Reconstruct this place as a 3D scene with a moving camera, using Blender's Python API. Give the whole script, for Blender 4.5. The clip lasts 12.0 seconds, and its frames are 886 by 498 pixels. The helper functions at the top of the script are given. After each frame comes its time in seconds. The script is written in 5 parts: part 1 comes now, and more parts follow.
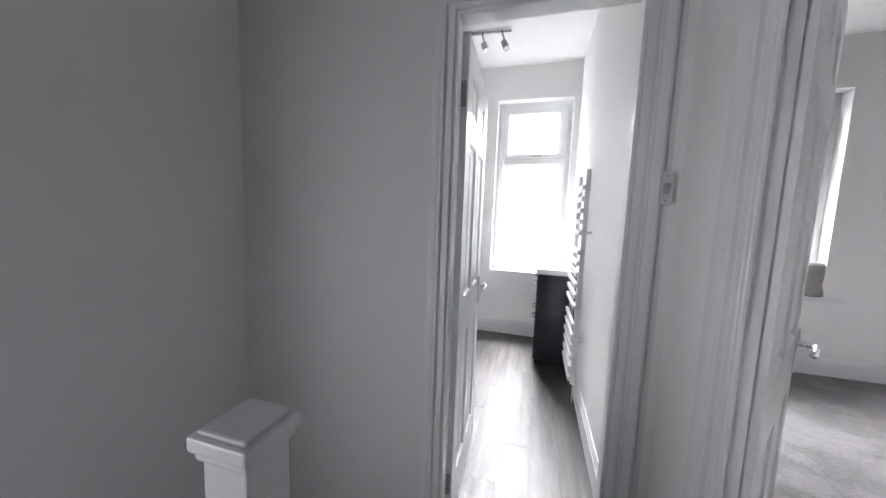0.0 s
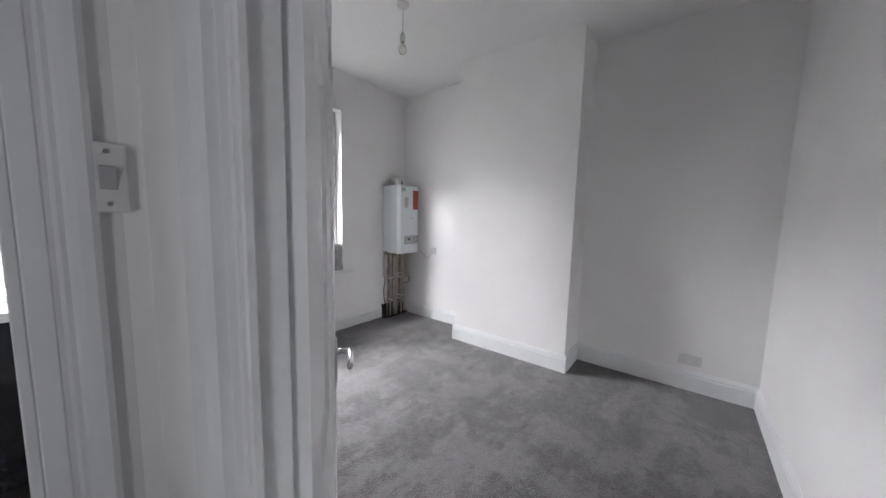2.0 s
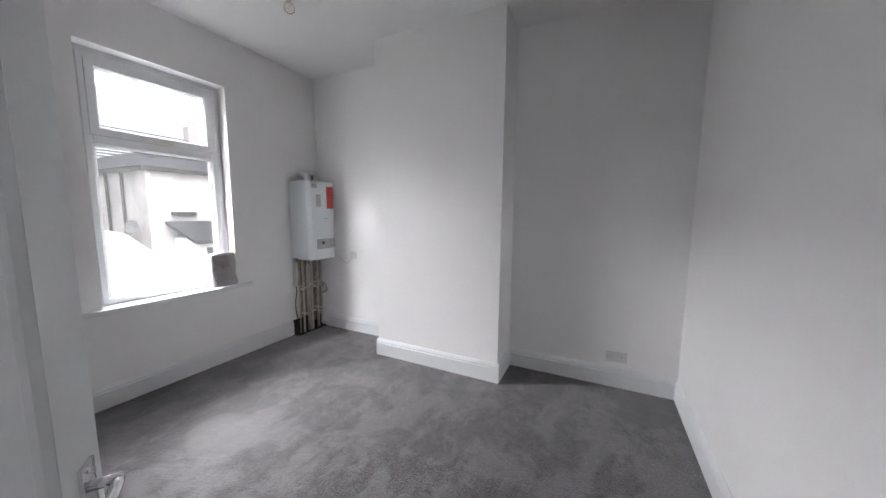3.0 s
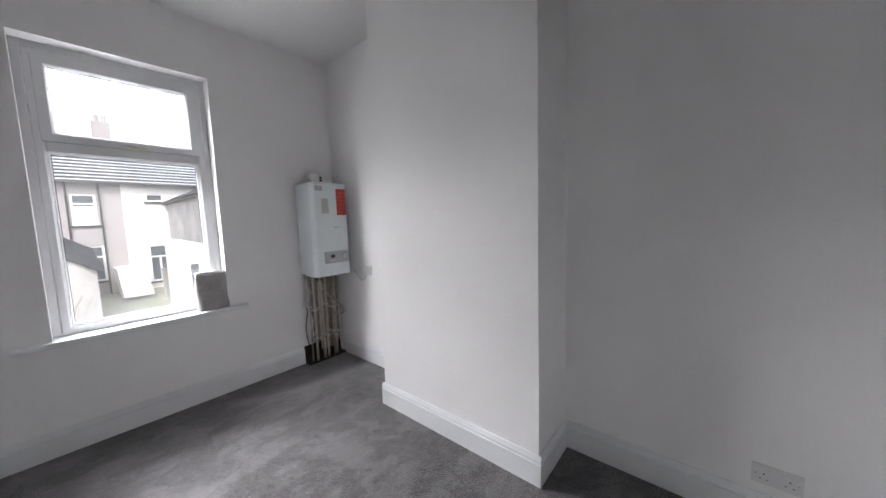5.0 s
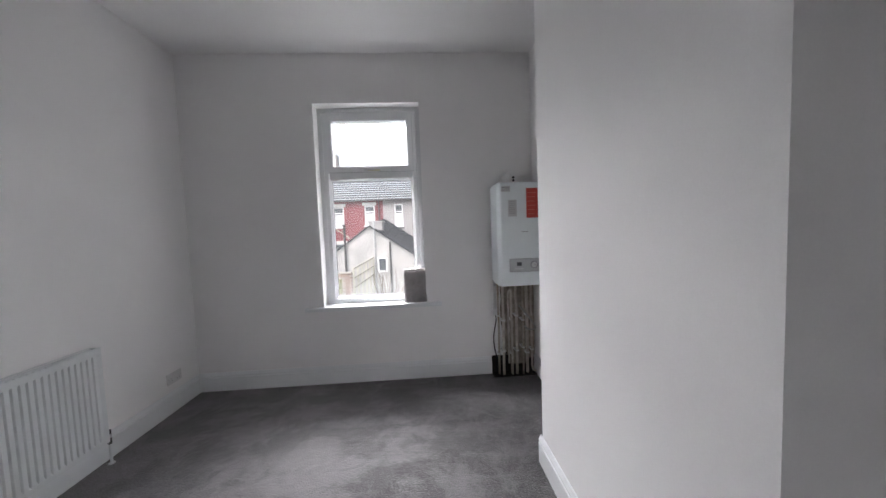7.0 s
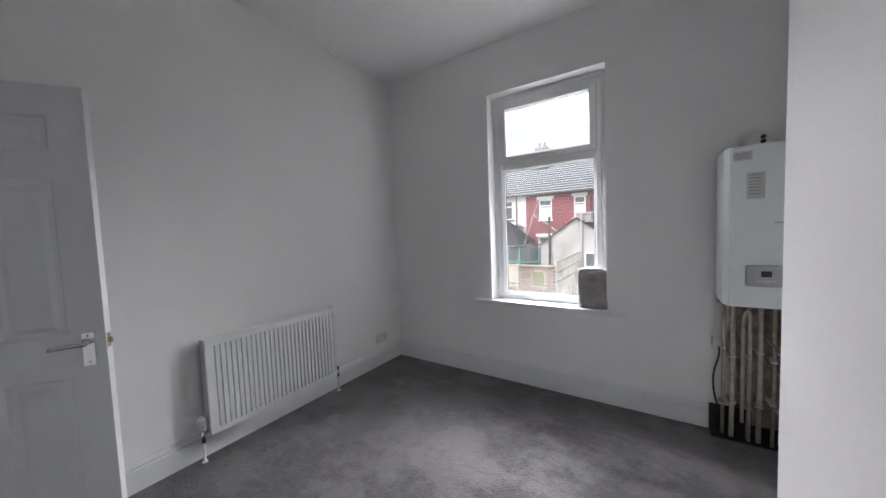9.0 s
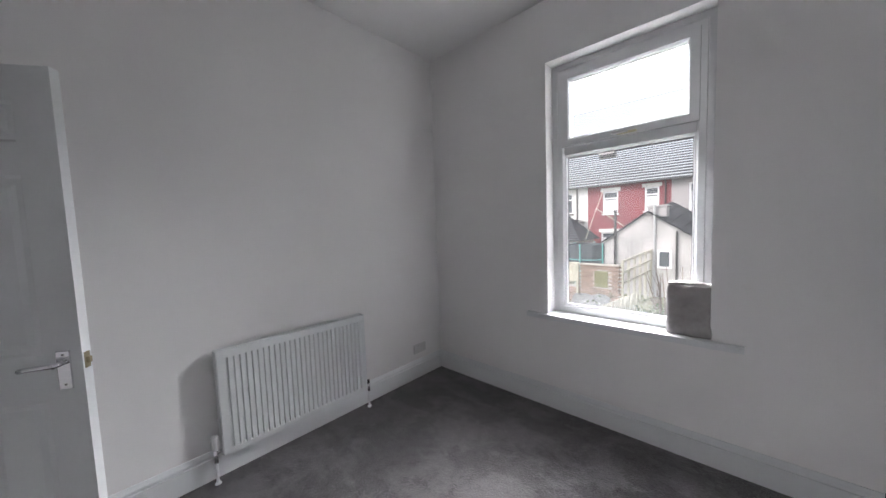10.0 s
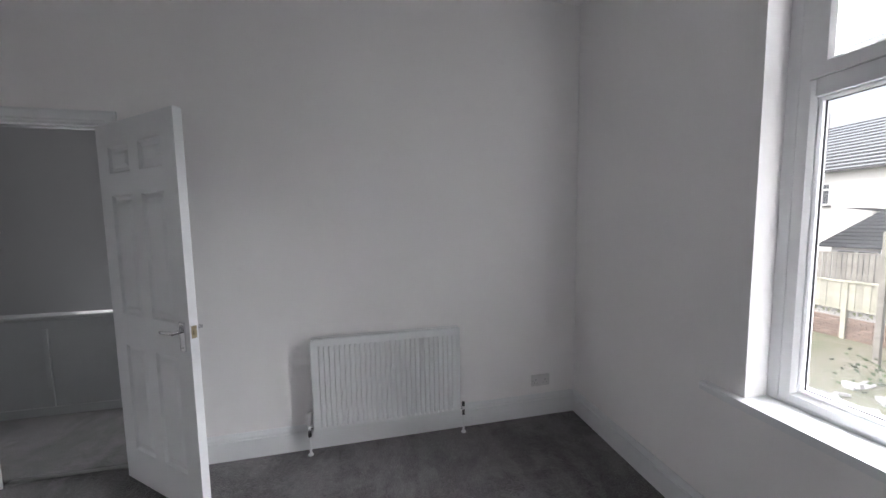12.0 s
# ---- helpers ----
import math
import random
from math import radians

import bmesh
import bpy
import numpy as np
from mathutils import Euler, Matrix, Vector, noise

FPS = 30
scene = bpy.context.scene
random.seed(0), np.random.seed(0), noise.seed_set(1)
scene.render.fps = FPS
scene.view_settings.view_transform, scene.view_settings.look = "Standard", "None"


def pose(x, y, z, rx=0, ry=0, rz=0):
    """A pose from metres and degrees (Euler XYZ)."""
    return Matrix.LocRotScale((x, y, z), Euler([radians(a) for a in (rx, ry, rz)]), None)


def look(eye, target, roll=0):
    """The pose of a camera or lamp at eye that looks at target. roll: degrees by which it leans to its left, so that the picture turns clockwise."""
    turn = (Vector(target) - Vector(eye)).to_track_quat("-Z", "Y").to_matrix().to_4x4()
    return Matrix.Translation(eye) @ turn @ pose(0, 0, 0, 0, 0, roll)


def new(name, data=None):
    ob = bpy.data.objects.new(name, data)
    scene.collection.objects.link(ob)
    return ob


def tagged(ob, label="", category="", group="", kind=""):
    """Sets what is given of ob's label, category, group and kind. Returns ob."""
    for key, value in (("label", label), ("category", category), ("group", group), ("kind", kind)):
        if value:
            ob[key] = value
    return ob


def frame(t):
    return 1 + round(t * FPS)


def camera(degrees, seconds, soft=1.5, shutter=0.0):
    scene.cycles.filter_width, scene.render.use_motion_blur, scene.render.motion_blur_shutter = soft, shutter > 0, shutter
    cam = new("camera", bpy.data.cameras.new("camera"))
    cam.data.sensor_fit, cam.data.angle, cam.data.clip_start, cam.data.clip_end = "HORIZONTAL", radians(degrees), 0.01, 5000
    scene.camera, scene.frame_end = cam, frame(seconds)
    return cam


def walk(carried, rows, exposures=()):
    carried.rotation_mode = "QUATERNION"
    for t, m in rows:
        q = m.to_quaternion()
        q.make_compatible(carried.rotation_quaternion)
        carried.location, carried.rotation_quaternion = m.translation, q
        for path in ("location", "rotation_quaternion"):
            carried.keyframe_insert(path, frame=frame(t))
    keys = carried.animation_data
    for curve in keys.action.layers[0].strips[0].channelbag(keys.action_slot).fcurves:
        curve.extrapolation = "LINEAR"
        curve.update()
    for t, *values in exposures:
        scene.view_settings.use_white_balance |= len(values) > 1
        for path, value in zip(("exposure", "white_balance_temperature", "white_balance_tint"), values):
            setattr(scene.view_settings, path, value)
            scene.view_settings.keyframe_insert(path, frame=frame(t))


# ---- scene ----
cam = camera(108.55, 12.0)
# seconds, place, and turn about x, y, z
ROWS = [
    (0, -0.420, 0.431, 1.288, 84.15, -2.05, 16.33),
    (0.5, -0.449, 0.499, 1.305, 84.76, -1.27, -7.18),
    (1, -0.340, 0.668, 1.312, 84.57, -1.02, -27.60),
    (1.5, -0.238, 0.800, 1.330, 84.00, -0.70, -41.55),
    (2, -0.143, 0.870, 1.350, 83.97, -1.40, -52.15),
    (2.5, -0.030, 0.905, 1.369, 83.39, -1.12, -61.90),
    (3, 0.227, 0.966, 1.376, 83.54, -0.40, -63.88),
    (5, 1.222, 1.027, 1.356, 84.46, 1.84, -49.83),
    (5.5, 1.468, 1.078, 1.356, 84.34, 2.40, -43.43),
    (6, 1.719, 1.131, 1.331, 84.70, 2.59, -38.11),
    (6.5, 1.844, 1.151, 1.310, 86.23, 2.03, -22.65),
    (7, 2.021, 1.139, 1.342, 86.58, 2.16, -3.47),
    (9, 2.304, 1.428, 1.327, 86.66, 2.16, 33.33),
    (9.5, 2.201, 1.621, 1.343, 86.18, 2.41, 37.63),
    (10, 2.129, 1.811, 1.359, 85.97, 2.03, 42.98),
    (10.5, 2.151, 2.057, 1.373, 86.44, 2.20, 56.96),
    (11, 2.152, 2.275, 1.378, 86.56, 1.65, 66.42),
    (11.5, 2.046, 2.397, 1.396, 85.65, 1.17, 69.98),
    (12, 2.061, 2.588, 1.408, 85.49, 0.91, 78.27),
]
EXPOSURES = [(t, s, 6500, 15) for t, s in ((0.0, 2.4), (0.5, 2.1), (1.2, 2.12), (2.0, 2.18), (2.5, 2.07), (3.5, 2.06), (5.5, 1.85), (7.0, 1.72), (9.0, 1.64), (10.5, 1.74), (12.0, 1.76))]
SKY_BED, SKY_BATH, FILL_LAND = 318.0, 105.0, 1.9   # watts of the lamps that stand in for sky light, and of the landing fill
walk(cam, [(t, pose(x, y, z, rx, ry, rz)) for t, x, y, z, rx, ry, rz in ROWS], EXPOSURES)

# ---- daylight: overcast sky with a faint wide sun ----
world = bpy.data.worlds.new("sky")
scene.world = world
world.use_nodes = True
wn, wl = world.node_tree.nodes, world.node_tree.links
sky = wn.new("ShaderNodeTexSky")
sky.sky_type = 'NISHITA'
sky.sun_disc = False
sky.sun_elevation, sky.sun_rotation = radians(50), radians(205)
sky.air_density, sky.dust_density, sky.ozone_density = 1.0, 4.0, 1.0
grey = wn.new("ShaderNodeHueSaturation")
grey.inputs["Saturation"].default_value = 0.32
wl.new(sky.outputs[0], grey.inputs["Color"])
wl.new(grey.outputs[0], wn["Background"].inputs["Color"])
wn["Background"].inputs["Strength"].default_value = 0.10
sun_data = bpy.data.lights.new("sun", 'SUN')
sun_data.energy, sun_data.angle, sun_data.color = 0.5, radians(14), (1.0, 0.97, 0.93)
sun = new("sun", sun_data)
sun.matrix_world = look((-7, -15, 20), (0, 0, 0))
scene.view_settings.exposure = 0.0

# ---- materials ----
def material(name, color, rough=0.5, metal=0.0, vary=0.06, scale=3.0, fine=60.0, bump=0.1, coat=0.0, dist=0.002, mottled=None, rand=0.0, rv=0.08):
    """Procedural surface: broad and fine variation in tone, roughness and relief."""
    m = bpy.data.materials.new(name)
    m.use_nodes = True
    n, l = m.node_tree.nodes, m.node_tree.links
    b = n["Principled BSDF"]
    b.inputs["Metallic"].default_value = metal
    b.inputs["Coat Weight"].default_value = coat
    co = n.new("ShaderNodeTexCoord")
    big, small = n.new("ShaderNodeTexNoise"), n.new("ShaderNodeTexNoise")
    big.inputs["Scale"].default_value, big.inputs["Detail"].default_value = scale, 5
    small.inputs["Scale"].default_value, small.inputs["Detail"].default_value = fine, 4
    l.new(co.outputs["Object"], big.inputs["Vector"])
    l.new(co.outputs["Object"], small.inputs["Vector"])
    add = n.new("ShaderNodeMath")
    add.operation = 'MULTIPLY_ADD'
    add.inputs[1].default_value = 0.6
    l.new(big.outputs["Fac"], add.inputs[0])
    half = n.new("ShaderNodeMath")
    half.operation = 'MULTIPLY'
    half.inputs[1].default_value = 0.4
    l.new(small.outputs["Fac"], half.inputs[0])
    l.new(half.outputs[0], add.inputs[2])
    ramp = n.new("ShaderNodeValToRGB")
    e = ramp.color_ramp.elements
    other = mottled or tuple(max(0.0, c * (1 - 2 * vary)) for c in color)
    e[0].position, e[1].position = 0.32, 0.68
    e[0].color, e[1].color = (*other, 1), (*(min(1.0, c * (1 + vary)) for c in color), 1)
    l.new(add.outputs[0], ramp.inputs[0])
    out = ramp.outputs[0]
    if rand:
        info, hsv = n.new("ShaderNodeObjectInfo"), n.new("ShaderNodeHueSaturation")
        mr = n.new("ShaderNodeMapRange")
        mr.inputs["To Min"].default_value, mr.inputs["To Max"].default_value = 1 - rand, 1 + rand
        l.new(info.outputs["Random"], mr.inputs["Value"])
        l.new(mr.outputs[0], hsv.inputs["Value"])
        l.new(out, hsv.inputs["Color"])
        out = hsv.outputs[0]
    l.new(out, b.inputs["Base Color"])
    rr = n.new("ShaderNodeMapRange")
    rr.inputs["To Min"].default_value, rr.inputs["To Max"].default_value = max(0.02, rough - rv), min(1.0, rough + rv)
    l.new(add.outputs[0], rr.inputs["Value"])
    l.new(rr.outputs[0], b.inputs["Roughness"])
    if bump:
        bp = n.new("ShaderNodeBump")
        bp.inputs["Strength"].default_value, bp.inputs["Distance"].default_value = bump, dist
        l.new(add.outputs[0], bp.inputs["Height"])
        l.new(bp.outputs[0], b.inputs["Normal"])
    return m


def carpet_material(name, dark, light):
    """Cut-pile carpet: brushed patches, tufts and relief."""
    m = bpy.data.materials.new(name)
    m.use_nodes = True
    n, l = m.node_tree.nodes, m.node_tree.links
    b = n["Principled BSDF"]
    b.inputs["Sheen Weight"].default_value = 0.45
    b.inputs["Specular IOR Level"].default_value = 0.5
    b.inputs["Sheen Roughness"].default_value = 0.45
    co = n.new("ShaderNodeTexCoord")
    def noise(s, d, distort=0.0, rough=0.5):
        t = n.new("ShaderNodeTexNoise")
        t.inputs["Scale"].default_value, t.inputs["Detail"].default_value = s, d
        t.inputs["Distortion"].default_value, t.inputs["Roughness"].default_value = distort, rough
        l.new(co.outputs["Object"], t.inputs["Vector"])
        return t.outputs["Fac"]
    def mix(a, f, c, g):
        m1, m2 = n.new("ShaderNodeMath"), n.new("ShaderNodeMath")
        m1.operation, m2.operation = 'MULTIPLY', 'MULTIPLY_ADD'
        m1.inputs[1].default_value, m2.inputs[1].default_value = f, g
        l.new(a, m1.inputs[0]); l.new(c, m2.inputs[0]); l.new(m1.outputs[0], m2.inputs[2])
        return m2.outputs[0]
    broad, patch, tuft = noise(2.6, 10, 0.3, 0.70), noise(20.0, 7, 0.15, 0.72), noise(130, 2)
    mp, rub = n.new("ShaderNodeMapping"), n.new("ShaderNodeTexNoise")     # long strokes left by the cleaner
    mp.inputs["Rotation"].default_value = (0, 0, radians(38))
    mp.inputs["Scale"].default_value = (0.8, 7.5, 1.0)
    l.new(co.outputs["Object"], mp.inputs["Vector"])
    l.new(mp.outputs[0], rub.inputs["Vector"])
    rub.inputs["Scale"].default_value, rub.inputs["Detail"].default_value, rub.inputs["Distortion"].default_value = 1.3, 5, 0.4
    lay = n.new("ShaderNodeMapRange")          # pile brushed one way or the other, with crisp edges
    lay.interpolation_type = 'SMOOTHSTEP'
    lay.inputs["From Min"].default_value, lay.inputs["From Max"].default_value = 0.455, 0.555
    l.new(mix(broad, 0.78, rub.outputs["Fac"], 0.22), lay.inputs["Value"])
    tone = mix(mix(lay.outputs[0], 0.15, patch, 0.60), 1.0, tuft, 0.95)
    ramp = n.new("ShaderNodeValToRGB")
    e = ramp.color_ramp.elements
    e[0].position, e[1].position = 0.64, 1.0
    e[0].color, e[1].color = (*dark, 1), (*light, 1)
    l.new(tone, ramp.inputs[0])
    l.new(ramp.outputs[0], b.inputs["Base Color"])
    gloss = n.new("ShaderNodeMapRange")
    gloss.inputs["To Min"].default_value, gloss.inputs["To Max"].default_value = 0.78, 0.60
    l.new(lay.outputs[0], gloss.inputs["Value"])
    l.new(gloss.outputs[0], b.inputs["Roughness"])
    bp = n.new("ShaderNodeBump")
    bp.inputs["Strength"].default_value, bp.inputs["Distance"].default_value = 0.9, 0.008
    l.new(mix(patch, 0.5, tuft, 0.8), bp.inputs["Height"])
    l.new(bp.outputs[0], b.inputs["Normal"])
    return m


def glass_material(name, rough=0.0, tint=(0.97, 0.985, 0.98)):
    m = bpy.data.materials.new(name)
    m.use_nodes = True
    n, l = m.node_tree.nodes, m.node_tree.links
    b = n["Principled BSDF"]
    b.inputs["Base Color"].default_value = (*tint, 1)
    b.inputs["Transmission Weight"].default_value = 1.0
    b.inputs["IOR"].default_value = 1.45
    b.inputs["Roughness"].default_value = rough
    if rough > 0:
        co, t, bp = n.new("ShaderNodeTexCoord"), n.new("ShaderNodeTexNoise"), n.new("ShaderNodeBump")
        t.inputs["Scale"].default_value = 70
        bp.inputs["Strength"].default_value, bp.inputs["Distance"].default_value = 0.4, 0.002
        l.new(co.outputs["Object"], t.inputs["Vector"])
        l.new(t.outputs["Fac"], bp.inputs["Height"])
        l.new(bp.outputs[0], b.inputs["Normal"])
    return m


def misted(m):
    """Thin grimy film over the pane that also carries a veil of glare, and condensation with runs along its foot."""
    n, l = m.node_tree.nodes, m.node_tree.links
    b = n["Principled BSDF"]
    out = next(x for x in n if x.type == 'OUTPUT_MATERIAL')
    geo, sep = n.new("ShaderNodeNewGeometry"), n.new("ShaderNodeSeparateXYZ")
    l.new(geo.outputs["Position"], sep.inputs[0])
    runs, smear = n.new("ShaderNodeTexNoise"), n.new("ShaderNodeTexNoise")
    mp = n.new("ShaderNodeMapping")
    mp.inputs["Scale"].default_value = (34.0, 1.0, 3.0)
    l.new(geo.outputs["Position"], mp.inputs["Vector"])
    l.new(mp.outputs[0], runs.inputs["Vector"])
    l.new(geo.outputs["Position"], smear.inputs["Vector"])
    runs.inputs["Scale"].default_value, runs.inputs["Detail"].default_value = 1.0, 4
    smear.inputs["Scale"].default_value, smear.inputs["Detail"].default_value = 3.5, 6
    top = n.new("ShaderNodeMath")              # the mist ends at an uneven line
    top.operation = 'MULTIPLY_ADD'
    top.inputs[1].default_value = 0.20
    l.new(runs.outputs["Fac"], top.inputs[0])
    l.new(sep.outputs["Z"], top.inputs[2])
    mist = n.new("ShaderNodeMapRange")
    mist.interpolation_type = 'SMOOTHSTEP'
    mist.inputs["From Min"].default_value, mist.inputs["From Max"].default_value = 0.84, 1.10
    mist.inputs["To Min"].default_value, mist.inputs["To Max"].default_value = 0.030, 0.0
    l.new(top.outputs[0], mist.inputs["Value"])
    # smears, plus the washed-out haze of glare put into the film
    grime_veil = n.new("ShaderNodeMapRange")
    grime_veil.inputs["From Min"].default_value, grime_veil.inputs["From Max"].default_value = 0.3, 0.7
    grime_veil.inputs["To Min"].default_value, grime_veil.inputs["To Max"].default_value = 0.004, 0.014
    l.new(smear.outputs["Fac"], grime_veil.inputs["Value"])
    both, film, mixer = n.new("ShaderNodeMath"), n.new("ShaderNodeBsdfTranslucent"), n.new("ShaderNodeMixShader")
    l.new(mist.outputs[0], both.inputs[0]); l.new(grime_veil.outputs[0], both.inputs[1])
    film.inputs["Color"].default_value = (0.86, 0.90, 0.90, 1)
    l.new(both.outputs[0], mixer.inputs[0])
    l.new(b.outputs[0], mixer.inputs[1]); l.new(film.outputs[0], mixer.inputs[2])
    l.new(mixer.outputs[0], out.inputs["Surface"])
    return m


def plank_material(name):
    """Grey wood-look vinyl, grain along y."""
    m = material(name, (0.085, 0.077, 0.073), 0.42, vary=0.5, scale=2.0, fine=40, bump=0.15, rand=0.22)
    n, l = m.node_tree.nodes, m.node_tree.links
    co = next(x for x in n if x.type == 'TEX_COORD')
    mp = n.new("ShaderNodeMapping")
    mp.inputs["Scale"].default_value = (9.0, 0.7, 1.0)
    l.new(co.outputs["Object"], mp.inputs["Vector"])
    info, av = n.new("ShaderNodeObjectInfo"), n.new("ShaderNodeVectorMath")
    av.operation = 'ADD'
    ml = n.new("ShaderNodeMath")
    ml.operation = 'MULTIPLY'
    ml.inputs[1].default_value = 40.0
    l.new(info.outputs["Random"], ml.inputs[0])
    l.new(mp.outputs[0], av.inputs[0]); l.new(ml.outputs[0], av.inputs[1])
    for t in [x for x in n if x.type == 'TEX_NOISE']:
        l.new(av.outputs[0], t.inputs["Vector"])
        t.inputs["Scale"].default_value = 2.5 if t.inputs["Scale"].default_value < 10 else 18
        t.inputs["Distortion"].default_value = 0.6
    return m


PAINT = material("wall_paint", (0.90, 0.892, 0.89), 0.75, vary=0.02, scale=1.3, fine=180, bump=0.06, dist=0.001)
CEIL = material("ceiling_paint", (0.90, 0.90, 0.90), 0.85, vary=0.02, scale=1.0, fine=120, bump=0.08, dist=0.001)
# White newel and guard paint, its tone lowered to carry the landing's shade.
PANELW = material("dimmed_white_panel_paint", (0.56, 0.58, 0.59), 0.45, vary=0.03, scale=3, fine=80, bump=0.03)
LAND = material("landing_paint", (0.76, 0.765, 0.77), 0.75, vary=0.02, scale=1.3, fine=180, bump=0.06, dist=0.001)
BOILW = material("boiler_enamel", (0.75, 0.80, 0.81), 0.3, vary=0.015, scale=4, fine=60, bump=0.01)
GLOSS = material("white_gloss", (0.80, 0.82, 0.83), 0.34, vary=0.015, scale=4, fine=90, bump=0.0, rv=0.02)
UPVC = material("white_upvc", (0.77, 0.78, 0.79), 0.22, vary=0.015, scale=5, fine=60, bump=0.02)
RADW = material("radiator_enamel", (0.77, 0.795, 0.80), 0.32, vary=0.015, scale=5, fine=60, bump=0.02)
DARKCHR = material("dark_chrome", (0.30, 0.30, 0.31), 0.22, 1.0, vary=0.1, bump=0.0)
CHROME = material("chrome", (0.78, 0.78, 0.80), 0.12, 1.0, vary=0.03, bump=0.0)
STEEL = material("dull_steel", (0.45, 0.45, 0.44), 0.4, 1.0, vary=0.15, bump=0.05)
BRASS = material("aged_brass", (0.40, 0.34, 0.22), 0.35, 1.0, vary=0.15, bump=0.03)
CARPET = carpet_material("grey_carpet", (0.020, 0.0185, 0.0195), (0.128, 0.118, 0.122))
PLASTIC = material("white_plastic", (0.72, 0.72, 0.715), 0.35, vary=0.02, bump=0.02)
GREYPL = material("grey_plastic", (0.42, 0.43, 0.44), 0.4, vary=0.05, bump=0.02)
DARKPL = material("dark_plastic", (0.03, 0.03, 0.035), 0.4, vary=0.1, bump=0.02)
CREAM = material("cream_plastic", (0.62, 0.58, 0.40), 0.35, vary=0.03, bump=0.0)
BLACKCAB = material("black_cable", (0.02, 0.02, 0.02), 0.5, vary=0.1, bump=0.02)
RED = material("red_label", (0.55, 0.06, 0.04), 0.5, vary=0.06, bump=0.0)
REDTXT = material("red_label_print", (0.66, 0.22, 0.18), 0.5, vary=0.06, bump=0.0)
PAPER = material("grey_label", (0.55, 0.56, 0.56), 0.6, vary=0.05, bump=0.0)
INK = material("printed_ink", (0.18, 0.18, 0.19), 0.6, vary=0.05, bump=0.0)
COPPER = material("tarnished_pipe", (0.50, 0.46, 0.40), 0.45, 0.6, vary=0.25, scale=9, fine=60, bump=0.1, mottled=(0.30, 0.24, 0.18))
PIPEW = material("painted_pipe", (0.62, 0.59, 0.54), 0.5, 0.0, vary=0.12, scale=12, fine=80, bump=0.1, mottled=(0.40, 0.35, 0.30))
PLASTER = material("bare_plaster", (0.36, 0.32, 0.27), 0.9, vary=0.3, scale=14, fine=90, bump=0.7, dist=0.006, mottled=(0.17, 0.14, 0.12))
GAPSHADE = material("gap_shade", (0.035, 0.028, 0.024), 0.95, vary=0.4, scale=14, fine=80, bump=0.6, dist=0.006)
BAG = material("grey_sack", (0.37, 0.35, 0.345), 0.42, vary=0.10, scale=7, fine=40, bump=0.25, dist=0.004)
BAGTOP = material("pale_sack_film", (0.60, 0.585, 0.57), 0.38, vary=0.08, scale=9, fine=50, bump=0.2, dist=0.003)
DARKG = material("anthracite_gloss", (0.022, 0.024, 0.032), 0.14, vary=0.1, bump=0.01, coat=0.6)
CERAMIC = material("white_ceramic", (0.84, 0.84, 0.84), 0.08, vary=0.01, bump=0.0, coat=0.5)
VINYL = plank_material("vinyl_plank")
GROUT = material("floor_joint", (0.06, 0.055, 0.05), 0.8, vary=0.2)
GLASS = misted(glass_material("misted_glass"))
FROST = glass_material("frosted_glass", 0.55)
BULBG = glass_material("bulb_glass", 0.08, (0.95, 0.92, 0.86))

# ---- shapes ----
def mesh_from(bm, name, mat, smooth=False):
    me = bpy.data.meshes.new(name)
    bmesh.ops.recalc_face_normals(bm, faces=bm.faces[:])
    bm.to_mesh(me)
    bm.free()
    for mm in (mat if isinstance(mat, (list, tuple)) else [mat]):
        me.materials.append(mm)
    if smooth:
        for p in me.polygons:
            p.use_smooth = True
    return me


def thing(name, bm=None, mat=None, m=None, label="", category="", group="", kind="", smooth=False):
    ob = new(name, mesh_from(bm, name, mat, smooth) if bm else None)
    if m is not None:
        ob.matrix_world = m
    return tagged(ob, label, category, group, kind)


def part(name, bm, mat, parent, label="", m=None, smooth=False):
    ob = new(name, mesh_from(bm, name, mat, smooth))
    ob.parent = parent
    if m is not None:
        ob.matrix_local = m
    return tagged(ob, label)


def box(x0, x1, y0, y1, z0, z1, bevel=0.0, bm=None, seg=2):
    bm2 = bmesh.new()
    bmesh.ops.create_cube(bm2, size=1.0)
    for v in bm2.verts:
        v.co = Vector(((x0 + x1) / 2 + v.co.x * (x1 - x0), (y0 + y1) / 2 + v.co.y * (y1 - y0), (z0 + z1) / 2 + v.co.z * (z1 - z0)))
    if bevel:
        bmesh.ops.bevel(bm2, geom=bm2.edges[:], offset=bevel, segments=seg, affect='EDGES', profile=0.6)
    return join(bm, bm2)


def join(bm, bm2):
    if bm is None:
        return bm2
    me = bpy.data.meshes.new("tmp")
    bm2.to_mesh(me)
    bm2.free()
    bm.from_mesh(me)
    bpy.data.meshes.remove(me)
    return bm


def rod(a, b, r, seg=14, bm=None, r2=None):
    a, b = Vector(a), Vector(b)
    bm2 = bmesh.new()
    d = b - a
    bmesh.ops.create_cone(bm2, cap_ends=True, segments=seg, radius1=r, radius2=r if r2 is None else r2, depth=d.length)
    bmesh.ops.transform(bm2, matrix=Matrix.Translation((a + b) / 2) @ d.to_track_quat('Z', 'Y').to_matrix().to_4x4(), verts=bm2.verts[:])
    return join(bm, bm2)


